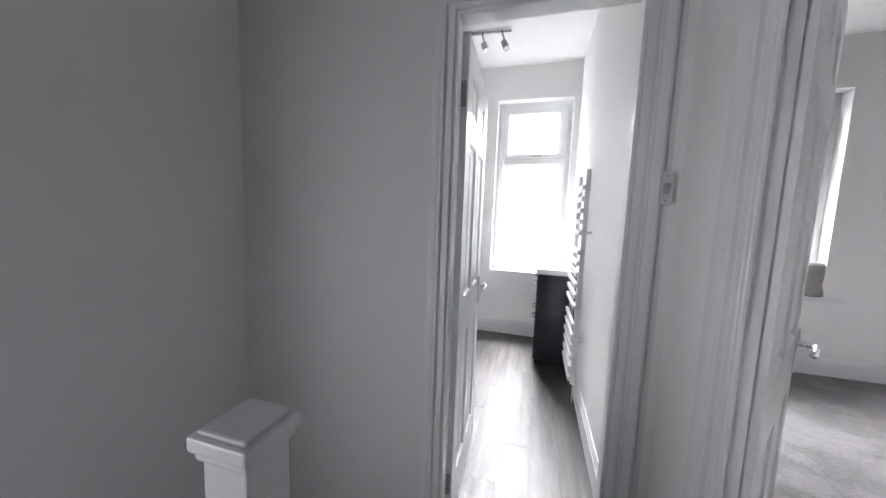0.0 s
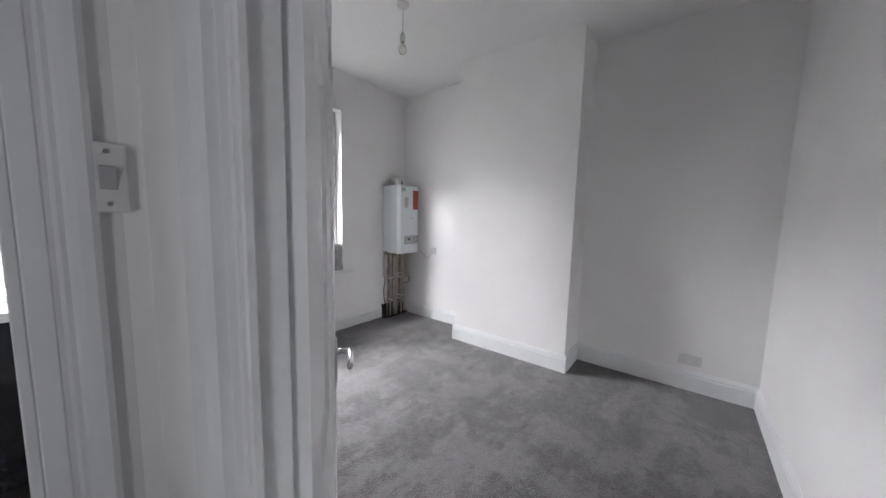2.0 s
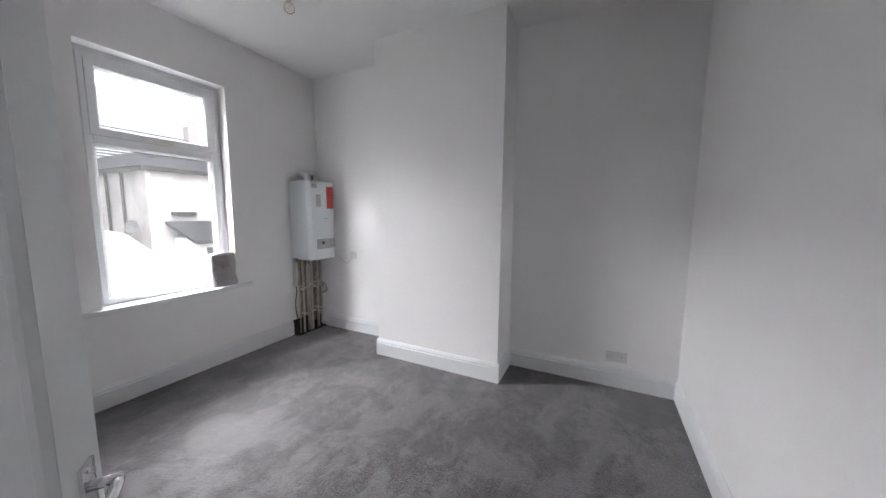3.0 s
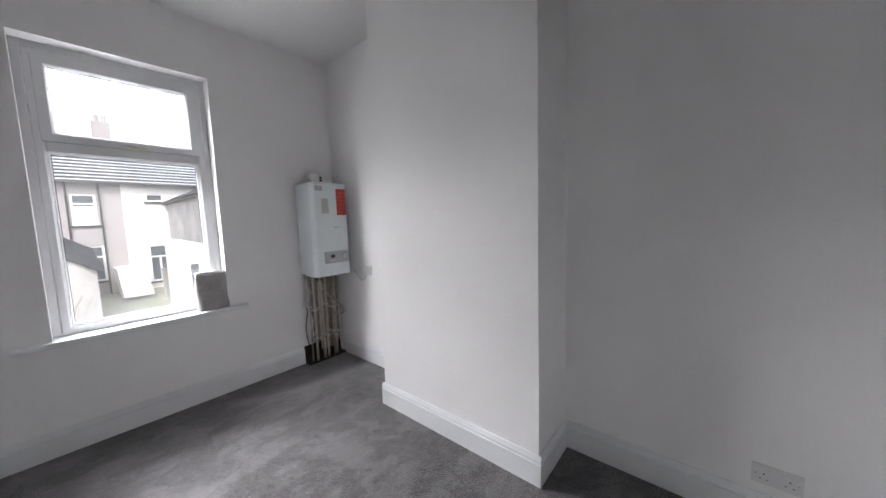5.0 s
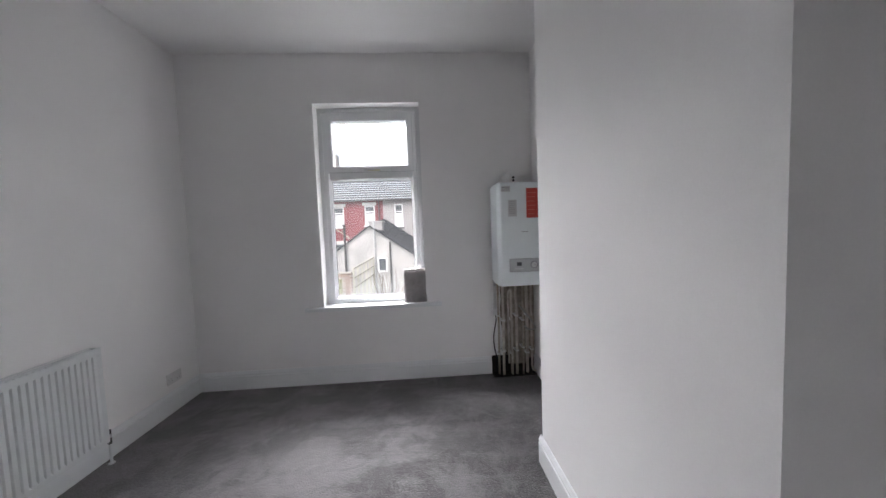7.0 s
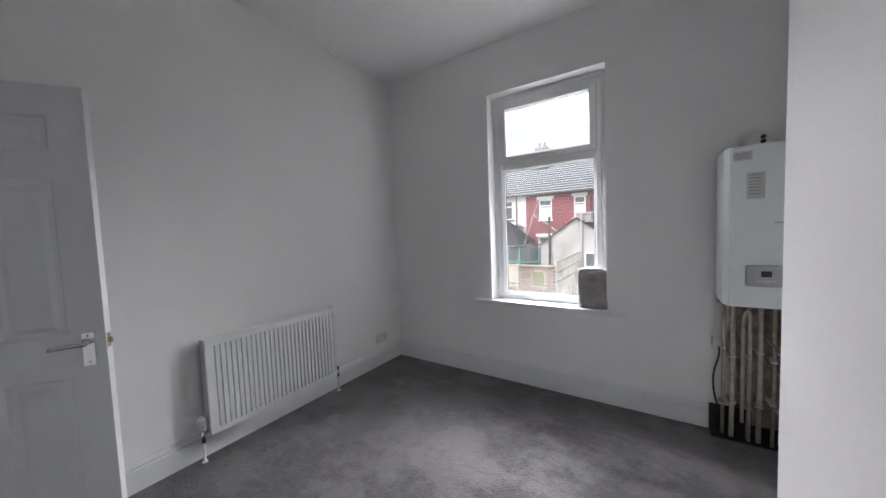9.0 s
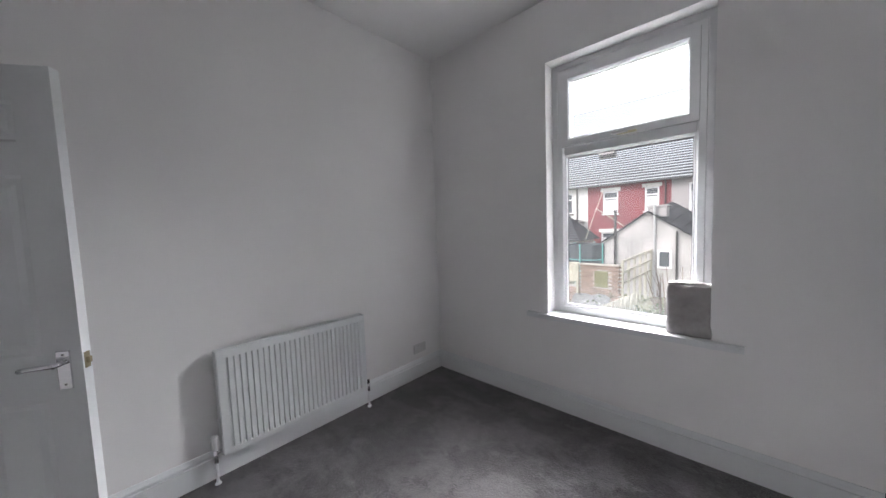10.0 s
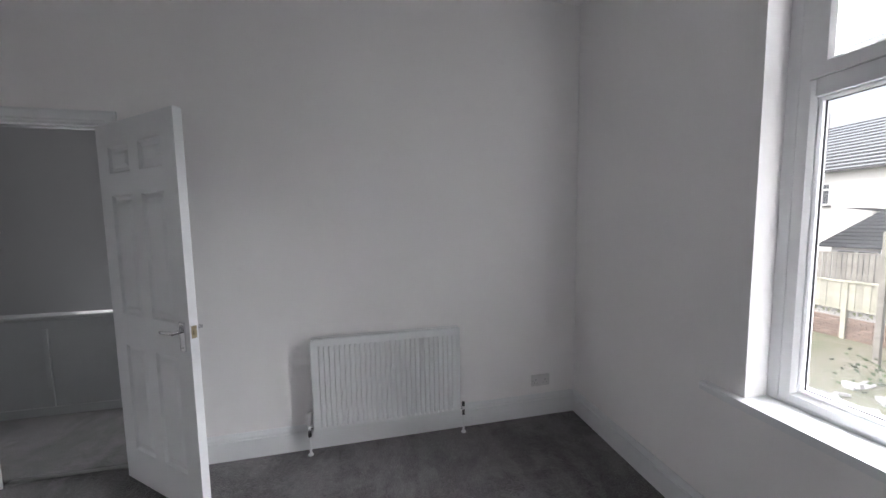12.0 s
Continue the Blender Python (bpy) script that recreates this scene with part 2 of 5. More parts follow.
def tube(points, r, seg=10, bm=None, rounds=3):
    """A bent pipe through the points, corners cut twice to round them."""
    pts = [Vector(p) for p in points]
    for _ in range(rounds if len(pts) > 2 else 0):
        q = [pts[0]]
        for i in range(len(pts) - 1):
            a, b = pts[i], pts[i + 1]
            L = (b - a).length
            k = min(0.25, 0.03 / max(L, 1e-6))
            if i > 0:
                q.append(a.lerp(b, k))
            if i < len(pts) - 2:
                q.append(a.lerp(b, 1 - k))
        q.append(pts[-1])
        pts = q
    bm2 = bmesh.new()
    rings, up = [], None
    for i, p in enumerate(pts):
        d = (pts[min(i + 1, len(pts) - 1)] - pts[max(i - 1, 0)]).normalized()
        if up is None:
            up = d.orthogonal().normalized()
        up = (up - d * up.dot(d)).normalized()
        side = d.cross(up)
        rings.append([bm2.verts.new(p + (up * math.cos(2 * math.pi * k / seg) + side * math.sin(2 * math.pi * k / seg)) * r) for k in range(seg)])
    for a, b in zip(rings, rings[1:]):
        for k in range(seg):
            bm2.faces.new((a[k], a[(k + 1) % seg], b[(k + 1) % seg], b[k]))
    bm2.faces.new(rings[0]); bm2.faces.new(rings[-1])
    return join(bm, bm2)


def cells(xs, ys, zs, solid):
    """A solid made of grid cells; faces only where solid meets empty."""
    bm = bmesh.new()
    nx, ny, nz = len(xs) - 1, len(ys) - 1, len(zs) - 1
    full = {(i, j, k) for i in range(nx) for j in range(ny) for k in range(nz)
            if solid((xs[i] + xs[i + 1]) / 2, (ys[j] + ys[j + 1]) / 2, (zs[k] + zs[k + 1]) / 2)}
    vs = {}
    def v(i, j, k):
        if (i, j, k) not in vs:
            vs[i, j, k] = bm.verts.new((xs[i], ys[j], zs[k]))
        return vs[i, j, k]
    quads = {(-1, 0, 0): ((0, 0, 0), (0, 0, 1), (0, 1, 1), (0, 1, 0)), (1, 0, 0): ((1, 0, 0), (1, 1, 0), (1, 1, 1), (1, 0, 1)),
             (0, -1, 0): ((0, 0, 0), (1, 0, 0), (1, 0, 1), (0, 0, 1)), (0, 1, 0): ((0, 1, 0), (0, 1, 1), (1, 1, 1), (1, 1, 0)),
             (0, 0, -1): ((0, 0, 0), (0, 1, 0), (1, 1, 0), (1, 0, 0)), (0, 0, 1): ((0, 0, 1), (1, 0, 1), (1, 1, 1), (0, 1, 1))}
    for c in full:
        for d, q in quads.items():
            if (c[0] + d[0], c[1] + d[1], c[2] + d[2]) not in full:
                bm.faces.new([v(c[0] + a, c[1] + b, c[2] + e) for a, b, e in q])
    return bm


def extrude(profile, a, b, out, bm=None):
    """A profile of (outward, up) points run from a to b along the ground; out is the outward normal."""
    a, b, out = Vector(a), Vector(b), Vector(out)
    bm2 = bmesh.new()
    r0 = [bm2.verts.new(a + out * u + Vector((0, 0, w))) for u, w in profile]
    r1 = [bm2.verts.new(b + out * u + Vector((0, 0, w))) for u, w in profile]
    n = len(profile)
    for i in range(n):
        bm2.faces.new((r0[i], r0[(i + 1) % n], r1[(i + 1) % n], r1[i]))
    bm2.faces.new(r0); bm2.faces.new(r1)
    return join(bm, bm2)


def lathe(profile, seg=20, bm=None, at=(0, 0, 0)):
    """Turned solid about z from (radius, z) points."""
    bm2 = bmesh.new()
    rings = []
    for r, z in profile:
        if r <= 0:
            rings.append([bm2.verts.new((at[0], at[1], at[2] + z))])
        else:
            rings.append([bm2.verts.new((at[0] + r * math.cos(2 * math.pi * k / seg), at[1] + r * math.sin(2 * math.pi * k / seg), at[2] + z)) for k in range(seg)])
    for a, b in zip(rings, rings[1:]):
        for k in range(seg):
            q = [a[k % len(a)], a[(k + 1) % len(a)], b[(k + 1) % len(b)], b[k % len(b)]]
            q = list(dict.fromkeys(q))
            if len(q) > 2:
                bm2.faces.new(q)
    return join(bm, bm2)


SKIRT = [(0, 0), (0.018, 0), (0.018, 0.118), (0.0105, 0.121), (0.0105, 0.126), (0.017, 0.129), (0.016, 0.138), (0.011, 0.147), (0.008, 0.154), (0.006, 0.159), (0, 0.159)]
ARCH = [(0, 0), (0.010, 0), (0.014, 0.006), (0.012, 0.014), (0.015, 0.020), (0.017, 0.032), (0.018, 0.050), (0.015, 0.056), (0.012, 0.062), (0, 0.062)]


def skirting(runs, name="baseboard", label="white gloss moulded skirting board along the wall", mat=None):
    for a, b, out in runs:
        thing(name, extrude(SKIRT, (*a, 0), (*b, 0), (*out, 0)), mat or GLOSS, label=label, category="skirting board", kind="structure")


def architrave(name, axis, plane, out, lo, hi, top, k=1.0):
    """Moulded casing round an opening: two legs and a head, profile thick side outwards."""
    bm = bmesh.new()
    def put(u, d, z):
        return (plane + out * d, u, z) if axis == 'x' else (u, plane + out * d, z)
    loops = []
    path = [(lo, 0.0, -1, 0), (lo, top, -1, 1), (hi, top, 1, 1), (hi, 0.0, 1, 0)]
    for u, z, su, sz in path:
        loops.append([bm.verts.new(put(u + su * (0.006 + q * k), d, z + sz * (0.006 + q * k))) for d, q in ARCH])
    n = len(ARCH)
    for a, b in zip(loops, loops[1:]):
        for i in range(n):
            bm.faces.new((a[i], a[(i + 1) % n], b[(i + 1) % n], b[i]))
    bm.faces.new(loops[0]); bm.faces.new(loops[-1])
    thing(name, bm, GLOSS, label="white gloss moulded architrave round the doorway", category="architrave", kind="structure")


# ---- plan, in metres ----
CZ = 2.88                    # ceiling
WY, OUTY = 4.0, 4.30         # window wall
RX, BY = 3.014, 0.378        # far side wall, back wall of the bedroom
CX, CY0, CY1 = 2.643, 1.649, 2.837   # chimney breast
LX, PX = -0.04, -0.065       # landing and bathroom faces of the partition
BDY0, BDY1 = 1.487, 1.587    # wall of the bathroom door
OY0, OY1, HEAD = 0.505, 1.185, 1.975  # bedroom doorway
BX0, BX1 = -0.733, -0.133    # bathroom doorway
WX0, WX1, WZ0, WZ1 = 1.110, 2.021, 0.685, 2.464
VX0, VX1, VZ0, VZ1 = -0.890, -0.127, 0.703, 2.539
LEFT = -1.60
FY = 4.108                   # inner face of the window frames

# ---- structure ----
thing("floor", cells([0.0, RX + 0.2], [BY - 0.2, WY], [-0.12, 0.0], lambda x, y, z: True), CARPET, label="mid grey cut-pile fitted carpet with brushed patches", category="carpet", kind="structure")
thing("floor_landing", cells([-0.965, 0.0], [-1.8, BDY0 + 0.05], [-0.12, -0.001], lambda x, y, z: True), CARPET, label="grey fitted carpet on the landing", category="carpet", kind="structure")
thing("floor_stairwell", box(LEFT - 0.1, -0.965, -1.8, BDY0, -1.6, -1.5), CARPET, label="grey carpet low in the stairwell", category="carpet", kind="structure")
thing("ceiling", cells([LEFT - 0.15, RX + 0.2], [-1.95, OUTY], [CZ, CZ + 0.15], lambda x, y, z: True), CEIL, label="plain white painted plaster ceiling", category="ceiling", kind="structure")
thing("wall_window", cells([LEFT - 0.15, VX0, VX1, WX0, WX1, RX + 0.2], [WY, OUTY], sorted([-3.2, VZ0, WZ0, VZ1, WZ1, CZ]),
      lambda x, y, z: not (WX0 < x < WX1 and WZ0 < z < WZ1) and not (VX0 < x < VX1 and VZ0 < z < VZ1)), PAINT,
      label="white painted plaster wall with deep window reveals", category="wall", kind="structure")
thing("wall_partition", cells([PX, LX, 0.0], [-1.8, OY0, OY1, BDY0, WY], [0.0, HEAD, CZ],
      lambda x, y, z: (x > LX or y > BDY0) and not (OY0 < y < OY1 and z < HEAD)), PAINT,
      label="white painted partition wall with a doorway", category="wall", kind="structure")
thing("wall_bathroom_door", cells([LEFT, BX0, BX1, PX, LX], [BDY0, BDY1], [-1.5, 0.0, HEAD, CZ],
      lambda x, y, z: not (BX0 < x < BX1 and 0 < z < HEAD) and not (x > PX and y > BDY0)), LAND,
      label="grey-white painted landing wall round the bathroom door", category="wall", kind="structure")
thing("wall_side", box(RX, RX + 0.2, BY - 0.2, WY, -0.1, CZ), PAINT, label="white painted plaster side wall", category="wall", kind="structure")
thing("chimney_breast", box(CX, RX, CY0, CY1, 0, CZ, 0.0), PAINT, label="white painted projecting chimney breast", category="chimney breast", kind="structure")
thing("wall_back", box(0.0, RX, BY - 0.2, BY, -0.1, CZ), PAINT, label="white painted plaster back wall", category="wall", kind="structure")
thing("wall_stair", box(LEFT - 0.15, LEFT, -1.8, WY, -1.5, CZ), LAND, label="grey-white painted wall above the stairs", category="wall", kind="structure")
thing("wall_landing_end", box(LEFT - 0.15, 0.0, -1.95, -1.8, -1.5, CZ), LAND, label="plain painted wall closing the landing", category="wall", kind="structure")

T = 0.018
skirting([((0.0, WY), (2.601, WY), (0, -1)), ((0.0, OY1 + 0.07), (0.0, WY - T), (1, 0)), ((RX, CY1 + T), (RX, WY), (-1, 0)),
          ((CX, CY0 - T), (CX, CY1 + T), (-1, 0)), ((CX, CY1), (RX - T, CY1), (0, 1)), ((CX, CY0), (RX - T, CY0), (0, -1)),
          ((RX, BY), (RX, CY0 - T), (-1, 0)), ((0.0, BY), (RX - T, BY), (0, 1)), ((0.0, BY + T), (0.0, OY0 - 0.07), (1, 0)),
          ((LX, -1.8), (LX, OY0 - 0.07), (-1, 0)), ((LX, OY1 + 0.07), (LX, BDY0 - T), (-1, 0)),
          ((LEFT, WY), (PX, WY), (0, -1)), ((PX, BDY1 + 0.02), (PX, WY - T), (-1, 0))])
architrave("trim_bedroom_inner", 'x', 0.0, 1, OY0, OY1, HEAD - 0.015)
architrave("trim_bedroom_outer", 'x', LX, -1, OY0, OY1, HEAD - 0.015)
architrave("trim_bathroom_outer", 'y', BDY0, -1, BX0, BX1, HEAD - 0.015, 0.62)


def lining(name, axis, d0, d1, lo, hi, top, stop):
    """Door lining: two jambs and a head, with a planted stop."""
    t = 0.022
    bm = None
    def add(u0, u1, a, b, z0, z1):
        nonlocal bm
        bm = box(a, b, u0, u1, z0, z1, 0.002, bm, 1) if axis == 'x' else box(u0, u1, a, b, z0, z1, 0.002, bm, 1)
    e = 0.002
    add(lo - 0.001, lo + t, d0 - e, d1 + e, 0, top); add(hi - t, hi + 0.001, d0 - e, d1 + e, 0, top); add(lo + t, hi - t, d0 - e, d1 + e, top - t, top)
    s0, s1 = stop
    add(lo + t, lo + t + 0.012, s0, s1, 0, top - t); add(hi - t - 0.012, hi - t, s0, s1, 0, top - t); add(lo + t + 0.012, hi - t - 0.012, s0, s1, top - t - 0.012, top - t)
    thing(name, bm, GLOSS, label="white gloss door lining with a stop bead", category="door frame", kind="structure")


lining("trim_bedroom_lining", 'x', LX, 0.0, OY0, OY1, HEAD, (LX, -0.030))
lining("trim_bathroom_lining", 'y', BDY0, BDY1, BX0, BX1, HEAD, (BDY0 + 0.01, BDY1 - 0.036))
thing("threshold_strip", box(-0.090, -0.058, OY0 + 0.023, OY1 - 0.023, -0.002, 0.006, 0.002), STEEL, label="thin metal carpet bar across the doorway", category="threshold", kind="structure")


# ---- doors ----
def door_leaf(name, w, m, label, handle_z=0.91):
    """Six-panel moulded door; hinge edge at the origin, leaf along +x, thickness along y."""
    t, h = 0.035, HEAD - 0.035
    st = 0.16 * w
    xs = [0, st, w / 2 - st * 0.4, w / 2 + st * 0.4, w - st, w]
    zs = [0.008, 0.20, 0.79, 0.96, 1.58, 1.69, h - 0.115, h]
    hole = lambda x, z: any(xs[a] < x < xs[a + 1] for a in (1, 3)) and any(zs[b] < z < zs[b + 1] for b in (1, 3, 5))
    door = thing(name, cells(xs, [-t / 2, t / 2], zs, lambda x, y, z: not hole(x, z)), GLOSS, m, label, "door", kind="structure")
    for a in (1, 3):
        for b in (1, 3, 5):
            x0, x1, z0, z1 = xs[a], xs[a + 1], zs[b], zs[b + 1]
            bm = bmesh.new()
            for s in (-1, 1):
                loops = []
                for inset, d in ((0, t / 2 - 0.001), (0.010, t / 2 - 0.010), (0.026, t / 2 - 0.011), (0.044, t / 2 - 0.004)):
                    loops.append([bm.verts.new((x, s * d, z)) for x, z in ((x0 + inset, z0 + inset), (x1 - inset, z0 + inset), (x1 - inset, z1 - inset), (x0 + inset, z1 - inset))])
                for p, q in zip(loops, loops[1:]):
                    for i in range(4):
                        bm.faces.new((p[i], p[(i + 1) % 4], q[(i + 1) % 4], q[i]))
                bm.faces.new(loops[-1])
            part("panel", bm, GLOSS, door)
    for s in (-1, 1):
        bm = box(w - 0.072, w - 0.034, s * t / 2, s * (t / 2 + 0.005), handle_z - 0.075, handle_z + 0.06, 0.0015)
        plate = part("handle_plate", bm, CHROME, door, "chrome handle backplate")
        bm = rod((w - 0.053, s * t / 2, handle_z + 0.02), (w - 0.053, s * (t / 2 + 0.045), handle_z + 0.02), 0.009)
        bm = tube([(w - 0.053, s * (t / 2 + 0.040), handle_z + 0.02), (w - 0.09, s * (t / 2 + 0.046), handle_z + 0.02), (w - 0.15, s * (t / 2 + 0.042), handle_z + 0.014)], 0.0085, 10, bm)
        part("lever", bm, CHROME, plate, "curved chrome lever", smooth=True)
        for dz in (-0.06, 0.047):
            part("screw", rod((w - 0.053, s * (t / 2 + 0.004), handle_z + dz), (w - 0.053, s * (t / 2 + 0.0065), handle_z + dz), 0.004), STEEL, plate)
    part("latch_plate", box(w - 0.001, w + 0.0015, -0.011, 0.011, handle_z - 0.012, handle_z + 0.046, 0.0005), BRASS, door, "brass latch plate on the door edge")
    part("latch_bolt", box(w, w + 0.012, -0.006, 0.006, handle_z + 0.005, handle_z + 0.028, 0.002), BRASS, door)
    for z in (0.20, 1.73):
        bm = box(-0.002, 0.0, -t / 2 + 0.006, t / 2, z - 0.045, z + 0.045)
        bm = rod((-0.001, t / 2 + 0.004, z - 0.045), (-0.001, t / 2 + 0.004, z + 0.045), 0.006, 12, bm)
        for k in (-0.03, 0.0, 0.03):
            bm = rod((-0.0015, 0.004, z + k), (-0.004, 0.004, z + k), 0.004, 8, bm)
        part("hinge", bm, STEEL, door, "steel butt hinge")
    return door


hx, hy = 0.006, OY1 - 0.012
ang = math.degrees(math.atan2(1.754 - hy, 0.419 - hx))
door_leaf("door_1", 0.70, pose(hx, hy, 0, 0, 0, ang), "white six-panel door standing open into the bedroom")
door_leaf("door_2", 0.575, pose(BX0 + 0.03, BDY1 + 0.012, 0, 0, 0, 92.0), "white six-panel door standing open into the bathroom")


def jamb_hinge(z, m):
    bm = box(0, 0.0025, -0.026, 0.0, z - 0.045, z + 0.045, 0.0005)
    for k in (-0.03, 0.0, 0.03):
        bm = rod((0.002, -0.013 + 0.005 * (k > -0.01), z + k), (0.004, -0.013 + 0.005 * (k > -0.01), z + k), 0.004, 8, bm)
    thing("hinge_leaf", bm, STEEL, m, "steel hinge leaf screwed to the white door lining", "hinge", "hinge leaves")


for z in (0.20, 1.73):
    jamb_hinge(z, pose(0.0, OY1 - 0.022, 0, 0, 0, -90))
    jamb_hinge(z, pose(BX0 + 0.022, BDY1, 0, 0, 0, 0))


# ---- windows ----
def window(name, x0, x1, z0, z1, glass, label):
    """White plastic casement with a stepped frame: fixed lower pane, top-hung sash above."""
    D, f, fb, e = 0.075, 0.084, 0.054, 0.040
    win = thing(name, None, None, pose((x0 + x1) / 2, FY, z0), label, "window", kind="structure")
    W, H = (x1 - x0) / 2, z1 - z0
    ZT = 0.661 * H
    def ring(xa, xb, za, zb, w, ya, yb, bev=0.006, wb=None):
        bm = bmesh.new()
        wb = w if wb is None else wb
        prof = [(0, ya), (0, yb), (1, yb), (1, ya + bev * 2.2), (1 - bev * 2 / w, ya)]
        loops = []
        for sx, sz in ((0, 0), (1, 0), (1, 1), (0, 1)):
            loops.append([bm.verts.new(((xb - q * w if sx else xa + q * w), y, (zb - q * w if sz else za + q * wb))) for q, y in prof])
        for i in range(4):
            a, b = loops[i], loops[(i + 1) % 4]
            for k in range(len(prof)):
                bm.faces.new((a[k], a[(k + 1) % len(prof)], b[(k + 1) % len(prof)], b[k]))
        return bm
    part("frame_extension", ring(-W, W, 0.0, H, e, 0.004, D, 0.002, 0.012), UPVC, win)
    part("window_frame", ring(-W + e + 0.001, W - e - 0.001, 0.013, H - e - 0.001, f - e, 0, D, 0.006, fb - 0.013), UPVC, win)
    part("transom", box(-W + f, W - f, 0.001, D, ZT - 0.035, ZT + 0.035, 0.006), UPVC, win)
    sash = part("sash", ring(-W + f - 0.012, W - f + 0.012, ZT + 0.028, H - f + 0.012, 0.056, -0.012, D - 0.02), UPVC, win)
    part("pane", box(-W + f + 0.036, W - f - 0.036, 0.026, 0.031, ZT + 0.076, H - f - 0.036), glass, sash)
    part("sash_gasket", ring(-W + f - 0.0145, W - f + 0.0145, ZT + 0.0255, H - f + 0.0145, 0.0022, -0.001, 0.003, 0.0005), GREYPL, win)
    hd = part("window_handle", box(-0.025, 0.085, -0.026, -0.012, ZT + 0.034, ZT + 0.048, 0.005), CREAM, sash, "cream plastic window lever")
    part("handle_lever", box(-0.055, 0.04, -0.038, -0.026, ZT + 0.037, ZT + 0.047, 0.004), CHROME, hd)
    part("pane", box(-W + f - 0.002, W - f + 0.002, 0.040, 0.045, fb - 0.002, ZT - 0.033), glass, win)
    part("glazing_bead", ring(-W + f - 0.001, W - f + 0.001, fb - 0.001, ZT - 0.034, 0.013, 0.016, 0.040, 0.003), UPVC, win)
    part("gasket", ring(-W + f + 0.0115, W - f - 0.0115, fb + 0.0115, ZT - 0.0465, 0.004, 0.036, 0.040, 0.0008), DARKPL, win)
    for o in win.children_recursive:
        if o.name.split(".")[0] == "pane":
            o.visible_shadow = False
    return win


window("window_1", WX0, WX1, WZ0 + 0.012, WZ1, GLASS, "white plastic casement window with a top-hung sash")
window("window_2", VX0, VX1, VZ0 + 0.012, VZ1, FROST, "white plastic bathroom window with an obscured lower pane")
bm = cells([WX0 - 0.155, WX0, WX1, WX1 + 0.135], [WY - 0.042, WY - 0.0, FY + 0.004], [WZ0 - 0.022, WZ0 + 0.012], lambda x, y, z: y < WY or WX0 < x < WX1)
bmesh.ops.bevel(bm, geom=[e for e in bm.edges if all(v.co.y < WY - 0.02 for v in e.verts)], offset=0.010, segments=3, affect='EDGES')
thing("window_board", bm, GLOSS, label="white gloss timber window board with rounded nosing", category="window sill", kind="structure")
thing("window_board_bathroom", box(VX0, VX1, WY - 0.004, FY + 0.004, VZ0 - 0.01, VZ0 + 0.012, 0.003), GLOSS, label="white tiled-look bathroom window sill", category="window sill", kind="structure")
for name, x0, x1, z0 in (("window_cill", WX0, WX1, WZ0), ("window_cill_bathroom", VX0, VX1, VZ0)):
    thing(name, box(x0 - 0.03, x1 + 0.03, FY + 0.076, OUTY + 0.05, z0 - 0.03, z0 + 0.014, 0.006), UPVC, label="white plastic outer window cill", category="window sill", kind="structure")
# ---- sky stand-in lamps over the two windows, and an added landing fill ----
def area_lamp(name, at, target, w, h, power, spread=180):
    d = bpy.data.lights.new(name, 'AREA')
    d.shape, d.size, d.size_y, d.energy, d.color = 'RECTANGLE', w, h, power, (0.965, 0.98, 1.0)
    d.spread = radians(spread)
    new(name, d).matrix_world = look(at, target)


area_lamp("sky_over_bedroom_window", (1.5, 7.15, 3.95), (1.8, 1.0, 1.25), 4.4, 1.7, SKY_BED)
area_lamp("sky_over_bathroom_window", (-0.56, 5.35, 3.62), (-0.6, 2.4, 0.8), 1.3, 0.8, SKY_BATH)
# Added lamp on the stair wall to brighten the landing; no opening is there.
area_lamp("landing_fill_lamp", (LEFT + 0.02, 0.15, 1.15), (0.0, 0.66, 1.3), 0.6, 1.2, FILL_LAND, 140)

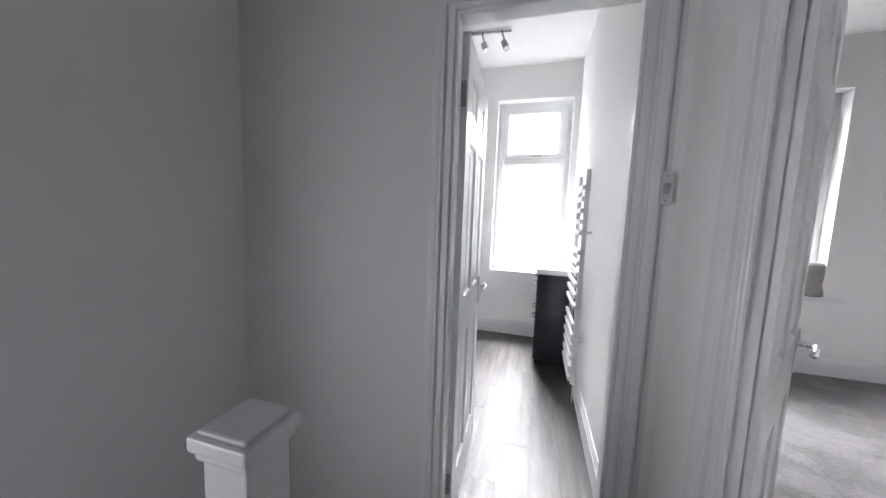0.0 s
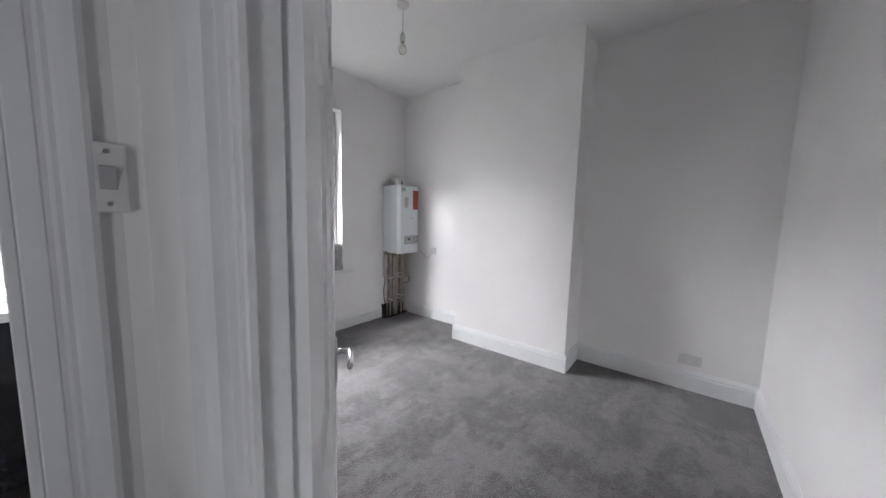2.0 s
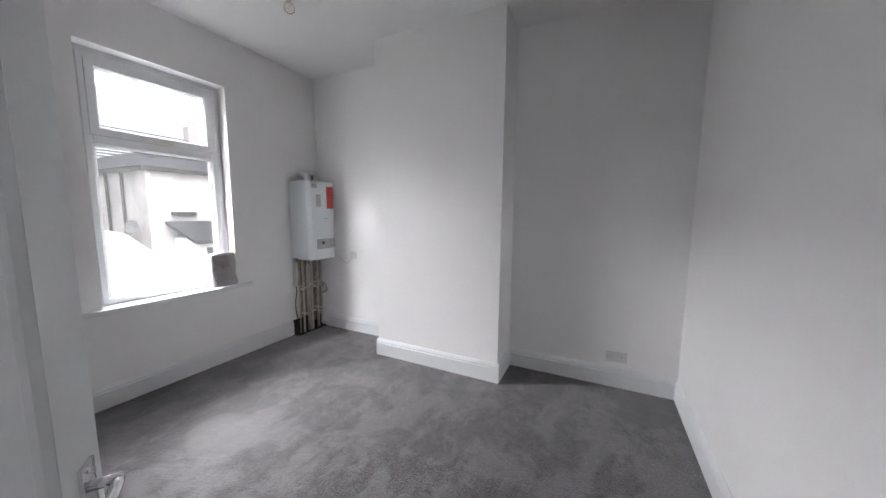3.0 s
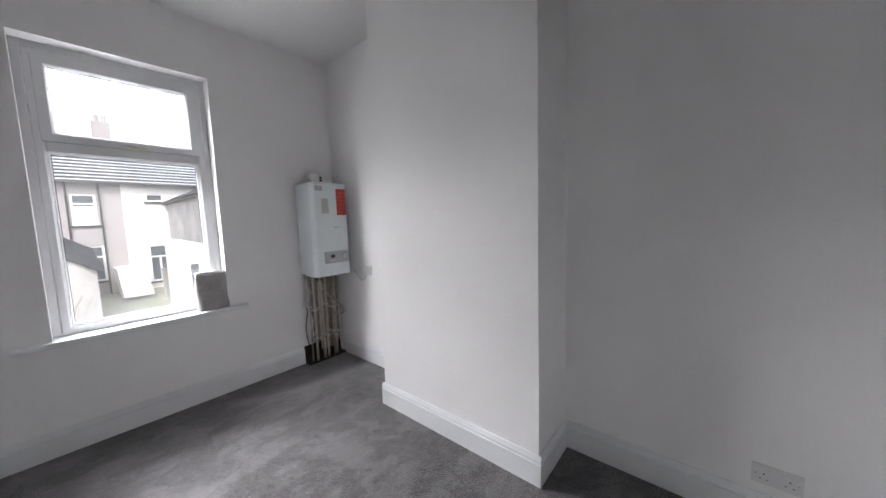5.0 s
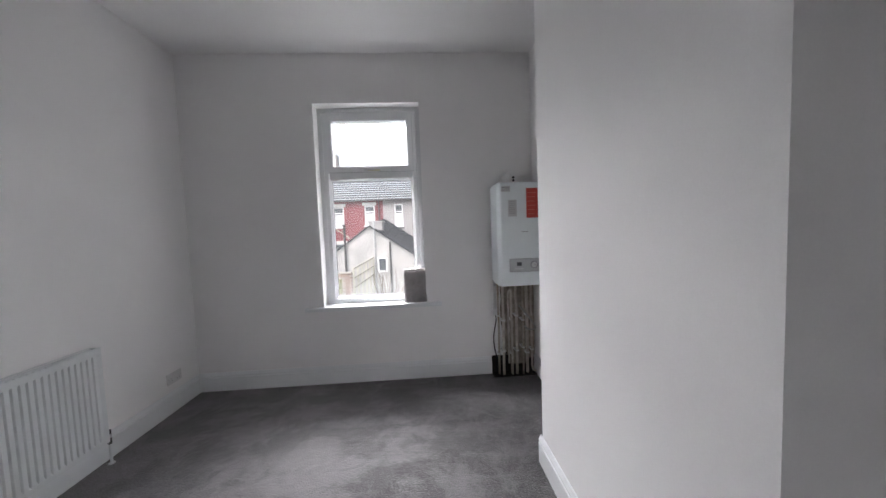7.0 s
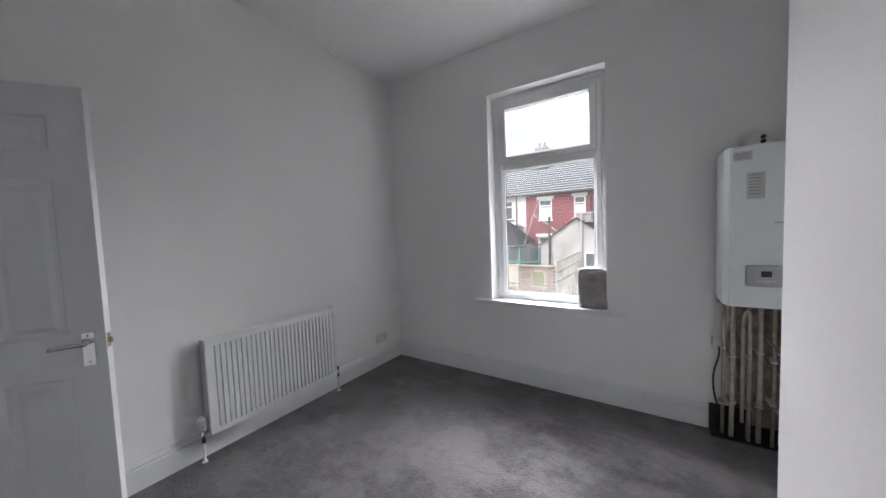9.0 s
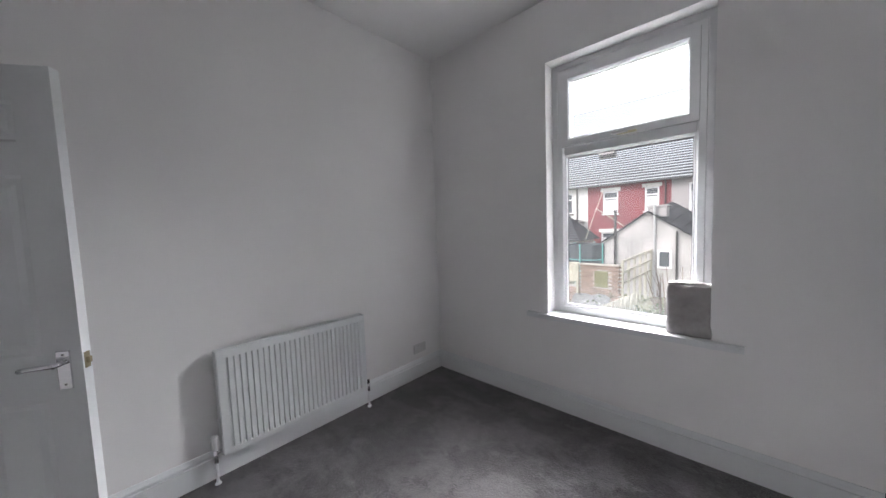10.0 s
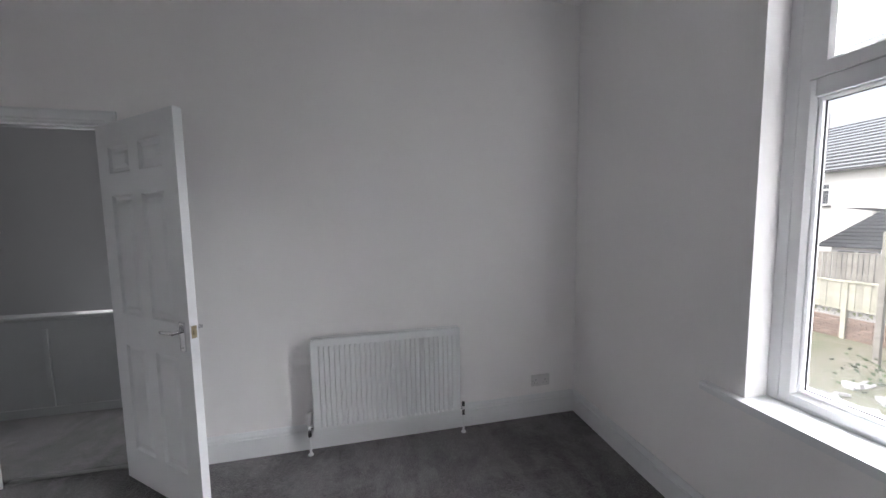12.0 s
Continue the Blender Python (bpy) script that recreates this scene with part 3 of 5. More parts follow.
# ---- bedroom: radiator ----
def radiator():
    y0, y1, z0, z1 = 2.177, 3.094, 0.149, 0.731
    rad = thing("radiator", None, None, pose(0, (y0 + y1) / 2, 0), "white enamelled fluted panel radiator fixed to the wall", "radiator")
    H = (y1 - y0) / 2
    n = 29
    bm = bmesh.new()
    cols = []
    span = 2 * (H - 0.022)
    def colm(y, x, inset):
        return [bm.verts.new((x, y, z)) for z in (z0 + 0.005, z0 + 0.03, z0 + 0.042, z1 - 0.052, z1 - 0.040, z1 - 0.006)]
    prof = [(-H, 0.085), (-H + 0.003, 0.1)]
    for i in range(n):
        c = -H + 0.022 + span * (i + 0.5) / n
        p = span / n
        prof += [(c - p * 0.40, 0.1), (c + p * 0.20, 0.1), (c + p * 0.30, 0.089), (c + p * 0.48, 0.089)]
    prof += [(H - 0.003, 0.1), (H, 0.085)]
    for y, x in prof:
        c = colm(y, x, 0)
        for k in (0, 1, 4, 5):
            c[k].co.x = min(0.1, max(x, 0.1) if abs(y) < H - 0.001 else x)
        cols.append(c)
    for a, b in zip(cols, cols[1:]):
        for k in range(5):
            bm.faces.new((a[k], b[k], b[k + 1], a[k + 1]))
    part("front_panel", bm, RADW, rad)
    part("back_panel", box(0.038, 0.05, -H + 0.004, H - 0.004, z0 + 0.01, z1 - 0.008, 0.003), RADW, rad)
    for s in (-1, 1):
        part("side_panel", box(0.036, 0.097, s * H - 0.0015, s * H + 0.0015, z0 + 0.012, z1 - 0.003, 0.001), RADW, rad)
    bm = box(0.036, 0.040, -H, H, z1 - 0.004, z1)
    bm = box(0.093, 0.098, -H, H, z1 - 0.004, z1 + 0.001, 0, bm)
    for i in range(36):
        y = -H + 0.008 + (2 * H - 0.016) * i / 35
        bm = box(0.040, 0.093, y - 0.0028, y + 0.0028, z1 - 0.018, z1 - 0.015, 0, bm)
    part("top_grille", bm, RADW, rad, "slotted white top grille")
    for s in (-0.6, 0.6):
        part("bracket", box(0.0, 0.040, s * H - 0.015, s * H + 0.015, z0 + 0.06, z1 - 0.06, 0.002), RADW, rad)
    # thermostatic valve at the door end, lockshield at the window end
    yv = -H - 0.030
    v = part("valve", tube([(0.068, -H, z0 + 0.025), (0.068, yv, z0 + 0.025)], 0.009, 12, rod((0.068, yv, z0 - 0.03), (0.068, yv, z0 + 0.045), 0.012)), CHROME, rad, "chrome thermostatic valve body", smooth=True)
    bm = lathe([(0, 0.045), (0.017, 0.045), (0.019, 0.055), (0.018, 0.075), (0.020, 0.085), (0.019, 0.11), (0.013, 0.122), (0, 0.124)], 18, None, (0.068, yv, z0))
    for k in range(9):
        a = 2 * math.pi * k / 9
        bm = box(0.068 + 0.0195 * math.cos(a) - 0.0015, 0.068 + 0.0195 * math.cos(a) + 0.0015, yv + 0.0195 * math.sin(a) - 0.0015, yv + 0.0195 * math.sin(a) + 0.0015, z0 + 0.06, z0 + 0.108, 0, bm)
    part("valve_head", bm, PLASTIC, v, "ribbed white thermostat head")
    part("pipe", rod((0.068, yv, 0.0), (0.068, yv, z0 - 0.02), 0.0075), RADW, rad)
    yv = H + 0.028
    v = part("lockshield", tube([(0.068, H, z0 + 0.025), (0.068, yv, z0 + 0.025)], 0.009, 12, rod((0.068, yv, z0 - 0.025), (0.068, yv, z0 + 0.035), 0.011)), CHROME, rad, "chrome lockshield valve", smooth=True)
    part("cap", lathe([(0, 0.035), (0.010, 0.035), (0.010, 0.06), (0, 0.062)], 14, None, (0.068, yv, z0)), DARKPL, v)
    part("pipe", rod((0.068, yv, 0.0), (0.068, yv, z0 - 0.02), 0.0075), RADW, rad)
    for yy in (-H - 0.030, H + 0.028):
        part("pipe_collar", lathe([(0.0, 0.0), (0.017, 0.0), (0.015, 0.006), (0.008, 0.009), (0, 0.009)], 16, None, (0.068, yy, 0.0)), RADW, rad)


radiator()


# ---- sockets and switch ----
def socket(m, w, label):
    """Flat plate facing +y of its own frame."""
    s = thing("power_socket", box(-w / 2, w / 2, 0, 0.009, -0.042, 0.042, 0.003), PLASTIC, m, label, "socket", "wall sockets")
    for c in (-w / 4, w / 4):
        for dx, dz, a, b in ((0, 0.004, 0.004, 0.007), (-0.011, -0.018, 0.006, 0.003), (0.011, -0.018, 0.006, 0.003)):
            part("pin_slot", box(c + dx - a / 2, c + dx + a / 2, 0.0085, 0.0095, dz - b / 2, dz + b / 2), DARKPL, s)
        part("rocker", box(c * 0.45 - 0.005, c * 0.45 + 0.005, 0.0085, 0.0125, 0.018, 0.034, 0.001), PLASTIC, s)
        part("screw", rod((c * 1.66, 0.0085, 0), (c * 1.66, 0.0100, 0), 0.003, 10), STEEL, s)
    return s


socket(pose(RX, 0.788, 0.247, 0, 0, 90), 0.15, "white double power socket above the skirting")
socket(pose(0.0, 3.722, 0.262, 0, 0, -90), 0.142, "white double power socket beside the radiator")
sw = thing("light_switch", box(-0.019, 0.019, -0.013, 0, -0.045, 0.045, 0.003), PLASTIC, pose(-0.078, BDY0, 1.388), "narrow white architrave light switch on the landing wall", "light switch")
# grey plastic puts the rocker's shading into its colour
part("rocker", box(-0.008, 0.008, -0.004, 0.004, -0.015, 0.015, 0.001), GREYPL, sw, m=pose(0, -0.0135, 0, 14, 0, 0))
for dz in (-0.034, 0.034):
    part("screw", rod((0, -0.0125, dz), (0, -0.0145, dz), 0.003, 10), STEEL, sw)

# ---- pendant lamp ----
px, py = 1.634, 2.668
lamp = thing("pendant_lamp", None, None, pose(px, py, CZ), "bare bulb on a white flex from a ceiling rose, unlit", "pendant lamp")
part("ceiling_rose", lathe([(0, 0), (0.046, 0), (0.046, -0.008), (0.040, -0.018), (0.018, -0.024), (0, -0.025)], 24), PLASTIC, lamp, smooth=True)
part("flex", rod((0, 0, -0.02), (0, 0, -0.20), 0.0035, 8), PLASTIC, lamp)
part("lampholder", lathe([(0, -0.19), (0.010, -0.195), (0.013, -0.21), (0.019, -0.22), (0.019, -0.255), (0.016, -0.26), (0, -0.26)], 18), PLASTIC, lamp)
b = part("bulb", lathe([(0.012, -0.26), (0.013, -0.273), (0.022, -0.292), (0.030, -0.312), (0.028, -0.332), (0.015, -0.345), (0, -0.349)], 20), BULBG, lamp, "clear glass bulb", smooth=True)
part("bulb_cap", lathe([(0.0125, -0.252), (0.0125, -0.272), (0, -0.274)], 14), BRASS, b)

# ---- sack on the window board ----
bm = box(-0.105, 0.105, -0.058, 0.050, 0, 0.29, 0.014, None, 2)
bmesh.ops.subdivide_edges(bm, edges=[e for e in bm.edges if e.calc_length() > 0.05], cuts=13, use_grid_fill=True)
for v in bm.verts:
    p = v.co.copy()
    k = p.z / 0.29
    fold = abs(noise.noise(Vector((p.x * 9 + p.z * 5, p.y * 9, p.z * 6 - p.x * 5)))) + 0.5 * abs(noise.noise(Vector((p.x * 19 - p.z * 14, p.y * 18 + 4, p.z * 17))))
    slump = noise.noise(p * 7 + Vector((3, 0, 0)))
    v.co.y = p.y * (1.0 - 0.35 * k) * (1.06 - 0.55 * fold) + 0.008 * slump
    v.co.x = p.x * (1.02 - 0.10 * fold) + 0.010 * k * k + 0.006 * slump
    v.co.z = p.z + k * (0.014 * noise.noise(Vector((p.x * 12, 1.0, 0.0))) - 0.012 * fold)
sack = thing("plastic_sack", bm, BAG, pose(1.925, 4.048, WZ0 + 0.012, 0, 0, -3), "crumpled grey plastic sack standing on the window board", "sack", smooth=True)
bm = box(-0.096, 0.106, -0.026, 0.030, 0.274, 0.302, 0.006, None, 2)
bmesh.ops.subdivide_edges(bm, edges=[e for e in bm.edges if e.calc_length() > 0.04], cuts=9, use_grid_fill=True)
for v in bm.verts:
    v.co += Vector((0, 0.012 * noise.noise(v.co * 20), 0.012 * noise.noise(v.co * 16) - 0.03 * max(0, v.co.x + 0.02)))
part("folded_top", bm, BAGTOP, sack, "pale folded top of the sack", smooth=True)

# ---- boiler ----
bx0, bx1, by0, bz0, bz1 = 2.625, 2.985, 3.695, 0.860, 1.705
boil = thing("boiler", None, None, pose((bx0 + bx1) / 2, WY, bz0), "white wall-hung gas boiler in the chimney alcove", "boiler")
bw, bd, bh = (bx1 - bx0) / 2, WY - by0, bz1 - bz0
part("back_case", box(-bw + 0.004, bw - 0.004, -0.09, -0.002, 0.012, bh - 0.004, 0.003), BOILW, boil)
bm = bmesh.new()
ring = []
for z in (0.0, bh):
    ring.append([bm.verts.new((x, y, z)) for x, y in ((-bw, -0.085), (-bw, -bd + 0.040), (-bw + 0.022, -bd), (bw - 0.022, -bd), (bw, -bd + 0.040), (bw, -0.085))])
for i in range(6):
    bm.faces.new((ring[0][i], ring[0][(i + 1) % 6], ring[1][(i + 1) % 6], ring[1][i]))
bm.faces.new(ring[0]); bm.faces.new(ring[1])
bmesh.ops.bevel(bm, geom=bm.edges[:], offset=0.005, segments=2, affect='EDGES')
cover = part("cover", bm, BOILW, boil, "white painted steel front cover")
f = -bd
part("energy_label", box(bw - 0.125, bw - 0.030, f - 0.0015, f, bh - 0.290, bh - 0.050), RED, cover, "red printed label")
for k in range(6):
    part("label_text", box(bw - 0.116, bw - 0.042 - 0.01 * (k % 3), f - 0.0022, f - 0.0014, bh - 0.089 - 0.034 * k, bh - 0.086 - 0.034 * k), REDTXT, cover)
part("paper_label", box(-bw + 0.085, -bw + 0.155, f - 0.0012, f, bh - 0.275, bh - 0.14), PAPER, cover, "pale grey printed notice")
for k in range(7):
    part("label_text", box(-bw + 0.092, -bw + 0.142 - 0.006 * (k % 2), f - 0.0019, f - 0.0011, bh - 0.155 - 0.016 * k, bh - 0.152 - 0.016 * k), INK, cover)
part("paper_label", box(-bw + 0.03, -bw + 0.105, f - 0.0012, f, bh - 0.075, bh - 0.028), PAPER, cover)
for k in range(3):
    part("label_text", box(-bw + 0.034, -bw + 0.098, f - 0.0019, f - 0.0011, bh - 0.042 - 0.011 * k, bh - 0.039 - 0.011 * k), INK, cover)
part("maker_badge", box(0.012, 0.065, f - 0.003, f, bh - 0.405, bh - 0.398, 0.001), GREYPL, cover, "small plain grey badge")
pan = part("control_panel", box(-bw + 0.085, bw - 0.03, f - 0.006, f + 0.002, 0.115, 0.225, 0.008), GREYPL, cover, "grey control panel")
part("display", box(-bw + 0.145, -bw + 0.185, f - 0.0075, f - 0.005, 0.165, 0.195, 0.001), DARKPL, pan)
part("buttons", box(-bw + 0.125, -bw + 0.20, f - 0.0075, f - 0.005, 0.138, 0.148, 0.001), PAPER, pan)
bm = bmesh.new()
bm = rod((bw - 0.072, f - 0.005, 0.172), (bw - 0.072, f - 0.009, 0.172), 0.030, 24, bm)
part("gauge", bm, INK, pan, "round pressure gauge")
part("gauge_face", rod((bw - 0.072, f - 0.008, 0.172), (bw - 0.072, f - 0.0105, 0.172), 0.024, 24), PAPER, pan)
part("needle", box(bw - 0.074, bw - 0.058, f - 0.0115, f - 0.0103, 0.170, 0.173), INK, pan)
bm = tube([(-0.035, -0.13, bh - 0.005), (-0.035, -0.13, bh + 0.045), (-0.035, -0.10, bh + 0.075), (-0.035, -0.003, bh + 0.075)], 0.042, 18, None, 2)
flue = part("flue_elbow", bm, PLASTIC, boil, "white flue elbow", smooth=True)
part("flue_collar", lathe([(0, 0), (0.058, 0), (0.058, 0.014), (0.046, 0.020), (0, 0.02)], 22, None, (-0.035, -0.13, bh - 0.003)), GREYPL, flue)
for dz in (0.035, 0.06):
    part("test_port", rod((-0.010, -0.165, bh + dz), (-0.006, -0.176, bh + dz), 0.010, 12), DARKPL, flue)

# bare patch and pipework below it
bm = bmesh.new()
g, gx, gz = [], 10, 22
for i in range(gx + 1):
    col = []
    for k in range(gz + 1):
        x, z = 2.70 + (RX - 0.004 - 2.70) * i / gx, 0.0 + 0.94 * k / gz
        edge = 0.05 * noise.noise(Vector((x * 6, z * 6, 2.0))) if i == 0 else 0
        col.append(bm.verts.new((x + edge, WY - 0.004 - 0.006 * abs(noise.noise(Vector((x * 14, z * 14, 0)))), z)))
    g.append(col)
for i in range(gx):
    for k in range(gz):
        bm.faces.new((g[i][k], g[i + 1][k], g[i + 1][k + 1], g[i][k + 1]))
thing("wall_bare_patch", bm, PLASTER, label="stained unpainted plaster behind the boiler pipes", category="plaster", kind="structure")
# Solid thin slabs; the gap's shade is put into their dark colour.
bm = cells([2.603, 2.68, 2.80, 2.93, RX - 0.002], [3.90, 3.985, WY - 0.002], [0.001, 0.012, 0.075, 0.125, 0.165], lambda x, y, z: (z < 0.012) or (y > 3.985 and (z < 0.075 or (x < 2.80 and z < 0.165) or (x > 2.93 and z < 0.125))))
thing("wall_floor_gap_slabs", bm, GAPSHADE, label="dark slabs standing for the shaded gap where skirting and plaster are missing", category="wall gap", kind="structure")
pw = thing("pipework", None, None, pose(2.815, WY, 0.0), "row of tarnished and painted heating pipes under the boiler", "pipework")
runs = [(-0.155, 0.009, COPPER, 0.0), (-0.115, 0.012, PIPEW, 0.0), (-0.070, 0.009, PIPEW, 0.03), (-0.040, 0.009, COPPER, 0.0), (0.005, 0.012, PIPEW, 0.0),
        (0.060, 0.0085, COPPER, 0.0), (0.105, 0.013, PIPEW, 0.0), (0.145, 0.009, PIPEW, 0.05)]
for i, (x, r, mat, lift) in enumerate(runs):
    y = -0.055 - 0.016 * (i % 3)
    top = 0.905 if i not in (2,) else 0.76
    pts = [(x, y, 0.004 + lift), (x + 0.004, y, 0.45), (x, y - 0.004, top)]
    if i == 2:
        pts = [(x, y, 0.12), (x, y, 0.76), (x + 0.022, y, 0.80), (x + 0.030, y, 0.76), (x + 0.030, y, 0.015)]
    if lift and i != 2:
        pts = [(x + 0.05, y - 0.02, 0.03), (x + 0.01, y, 0.035), (x, y, 0.07), (x, y, top)]
    p = part("pipe", tube(pts, r, 12), mat, pw, smooth=True)
    for z in (0.20 + 0.03 * (i % 3), 0.55 - 0.04 * (i % 2)):
        if i != 2:
            part("pipe_clip", box(x - r - 0.004, x + r + 0.006, y - r - 0.003, -0.006, z - 0.006, z + 0.006, 0.002), PLASTIC, p)
    part("nut", rod((x, y - 0.003, 0.835), (x, y - 0.003, 0.862), r + 0.006, 6), BRASS, p)
part("isolating_valve", tube([(0.045, -0.075, 0.62), (0.075, -0.085, 0.60), (0.13, -0.10, 0.54), (0.15, -0.10, 0.50)], 0.011, 10), COPPER, pw, "brass filling valve and hose", smooth=True)
part("filling_loop", tube([(0.03, -0.09, 0.64), (0.06, -0.16, 0.60), (0.13, -0.18, 0.50), (0.155, -0.15, 0.44), (0.10, -0.10, 0.42), (0.06, -0.08, 0.47)], 0.007, 8, None, 4), STEEL, pw, "braided filling loop", smooth=True)
jb = thing("cable_outlet", box(2.615, 2.670, WY - 0.034, WY - 0.001, 0.545, 0.60, 0.008), PLASTIC, label="white cable outlet and trunking beside the pipes", category="cable outlet")
part("trunking", box(2.628, 2.656, WY - 0.020, WY - 0.001, 0.598, 0.862, 0.002), PLASTIC, jb)
part("gland", box(2.630, 2.680, WY - 0.045, WY - 0.001, 0.82, 0.872, 0.004), GREYPL, jb)
part("cable", tube([(2.645, WY - 0.02, 0.55), (2.650, WY - 0.03, 0.50), (2.615, WY - 0.035, 0.36), (2.625, WY - 0.04, 0.22), (2.670, WY - 0.03, 0.10), (2.740, WY - 0.03, 0.20)], 0.005, 8, None, 4), BLACKCAB, jb, "black power cable", smooth=True)
sp = thing("fused_spur", box(RX - 0.012, RX, 3.42, 3.50, 0.85, 0.935, 0.003), PLASTIC, label="white fused spur plate on the alcove wall", category="socket")
part("cable", tube([(RX - 0.008, 3.48, 0.86), (RX - 0.012, 3.54, 0.78), (RX - 0.010, 3.60, 0.81), (RX - 0.006, 3.70, 0.88)], 0.004, 8, None, 4), PAPER, sp, "pale thermostat wire", smooth=True)

# ---- bathroom ----
BFY0 = BDY0 + 0.05
thing("floor_bathroom", box(LEFT, PX, BFY0, WY, -0.12, -0.006), GROUT, label="grey wood-look vinyl plank floor", category="floor", kind="structure")
van = thing("vanity_unit", None, None, pose(-0.222, 3.618, 0) @ Matrix.Diagonal((0.87, 0.78, 1.02, 1)), "anthracite gloss vanity unit with a white basin top", "vanity unit")
part("carcass", box(-0.165, 0.178, -0.44, 0.46, 0.02, 0.805, 0.003), DARKG, van)
for y0, y1 in ((-0.435, 0.005), (0.011, 0.455)):
    for z0, z1, hz in ((0.06, 0.48, 0.40), (0.486, 0.80, 0.70)):
        d = part("drawer_front", box(-0.184, -0.166, y0, y1, z0, z1, 0.003), DARKG, van)
        part("bar_handle", tube([(-0.184, (y0 + y1) / 2 - 0.07, hz), (-0.212, (y0 + y1) / 2 - 0.07, hz), (-0.212, (y0 + y1) / 2 + 0.07, hz), (-0.184, (y0 + y1) / 2 + 0.07, hz)], 0.006, 10), CHROME, d, "chrome bar handle", smooth=True)
bm = cells([-0.20, -0.13, 0.09, 0.178], [-0.455, -0.20, 0.26, 0.465], [0.806, 0.822, 0.848], lambda x, y, z: not (-0.13 < x < 0.09 and -0.20 < y < 0.26 and z > 0.822))
bmesh.ops.bevel(bm, geom=bm.edges[:], offset=0.006, segments=2, affect='EDGES')
top = part("basin_top", bm, CERAMIC, van, "white ceramic basin top")
part("upstand_bowl", box(-0.10, 0.075, -0.13, 0.19, 0.846, 0.885, 0.012), CERAMIC, top)
tap = thing("basin_tap", None, None, pose(-0.135, 3.72, 0.865), "chrome mono basin mixer tap behind the basin", "tap")
part("tap_body", lathe([(0, 0), (0.026, 0), (0.024, 0.01), (0.020, 0.09), (0.021, 0.12), (0, 0.125)], 18), CHROME, tap, smooth=True)
part("spout", tube([(0, 0, 0.085), (-0.07, -0.01, 0.10), (-0.115, -0.015, 0.085)], 0.011, 12), CHROME, tap, smooth=True)
part("tap_lever", tube([(0, 0, 0.125), (-0.03, -0.01, 0.145), (-0.09, -0.02, 0.155)], 0.007, 10), CHROME, tap, smooth=True)
rail = thing("towel_rail", None, None, pose(-0.112, 2.925, 0) @ Matrix.Diagonal((1, 1, 0.958, 1)), "white ladder towel radiator with flat bars on the wall", "towel rail")
for y in (-0.19, 0.19):
    part("upright", box(-0.016, 0.016, y - 0.014, y + 0.014, 0.16, 1.70, 0.005), RADW, rail)
zz = 0.20
for i in range(17):
    part("bar", box(-0.038, -0.017, -0.235, 0.235, zz, zz + 0.034, 0.005), RADW, rail)
    zz += 0.078 + (0.055 if i in (5, 11) else 0)
for y in (-0.19, 0.19):
    for z in (0.49, 1.27):
        part("wall_bracket", rod((0.01, y, z), (0.112 + PX, y, z), 0.012), RADW, rail)
    v = part("valve", rod((0, y, 0.07), (0, y, 0.165), 0.013), CHROME, rail)
    part("pipe", rod((0, y, 0.0), (0, y, 0.075), 0.0075), CHROME, v)
spot = thing("spotlight_bar", box(-1.25, -0.72, 3.28, 3.32, CZ - 0.025, CZ - 0.001, 0.004), CHROME, label="chrome ceiling spotlight bar with turned heads", category="spotlight")
for x in (-1.15, -0.97, -0.80):
    s = part("spot_head", rod((x + 0.02, 3.30, CZ - 0.11), (x + 0.05, 3.27, CZ - 0.18), 0.026, 16), DARKCHR, spot)
    part("stem", rod((x, 3.30, CZ - 0.02), (x + 0.03, 3.295, CZ - 0.12), 0.008, 10), DARKCHR, s)

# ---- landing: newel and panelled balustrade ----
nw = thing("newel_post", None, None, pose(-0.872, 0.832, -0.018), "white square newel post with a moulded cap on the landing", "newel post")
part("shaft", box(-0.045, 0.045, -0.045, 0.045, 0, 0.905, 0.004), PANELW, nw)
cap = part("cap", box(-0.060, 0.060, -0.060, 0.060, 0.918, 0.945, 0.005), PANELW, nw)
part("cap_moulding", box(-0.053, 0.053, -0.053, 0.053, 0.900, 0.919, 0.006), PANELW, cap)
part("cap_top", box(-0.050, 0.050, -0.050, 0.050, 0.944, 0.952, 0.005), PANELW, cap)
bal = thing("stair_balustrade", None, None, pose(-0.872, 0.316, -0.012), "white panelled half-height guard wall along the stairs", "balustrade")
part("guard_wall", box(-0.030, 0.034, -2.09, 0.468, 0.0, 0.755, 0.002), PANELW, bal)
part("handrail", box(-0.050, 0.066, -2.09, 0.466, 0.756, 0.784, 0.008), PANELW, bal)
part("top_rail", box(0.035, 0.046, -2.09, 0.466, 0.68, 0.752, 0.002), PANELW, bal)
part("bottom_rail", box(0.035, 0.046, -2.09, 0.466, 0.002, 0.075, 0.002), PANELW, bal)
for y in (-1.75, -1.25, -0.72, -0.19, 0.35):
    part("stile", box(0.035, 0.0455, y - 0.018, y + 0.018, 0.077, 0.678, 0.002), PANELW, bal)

# ---- outside ----
WHITEH = material("white_render", (0.72, 0.71, 0.69), 0.9, vary=0.06, scale=0.8, fine=25, bump=0.2, dist=0.01)
BEIGEH = material("beige_render", (0.37, 0.35, 0.35), 0.9, vary=0.08, scale=0.7, fine=25, bump=0.2, dist=0.01)
REDH = material("red_painted_brick", (0.25, 0.07, 0.078), 0.8, vary=0.16, scale=0.9, fine=20, bump=0.2, dist=0.01)
GREYH = material("grey_cement_render", (0.46, 0.45, 0.445), 0.95, vary=0.2, scale=0.9, fine=14, bump=0.3, dist=0.01, mottled=(0.26, 0.255, 0.25))
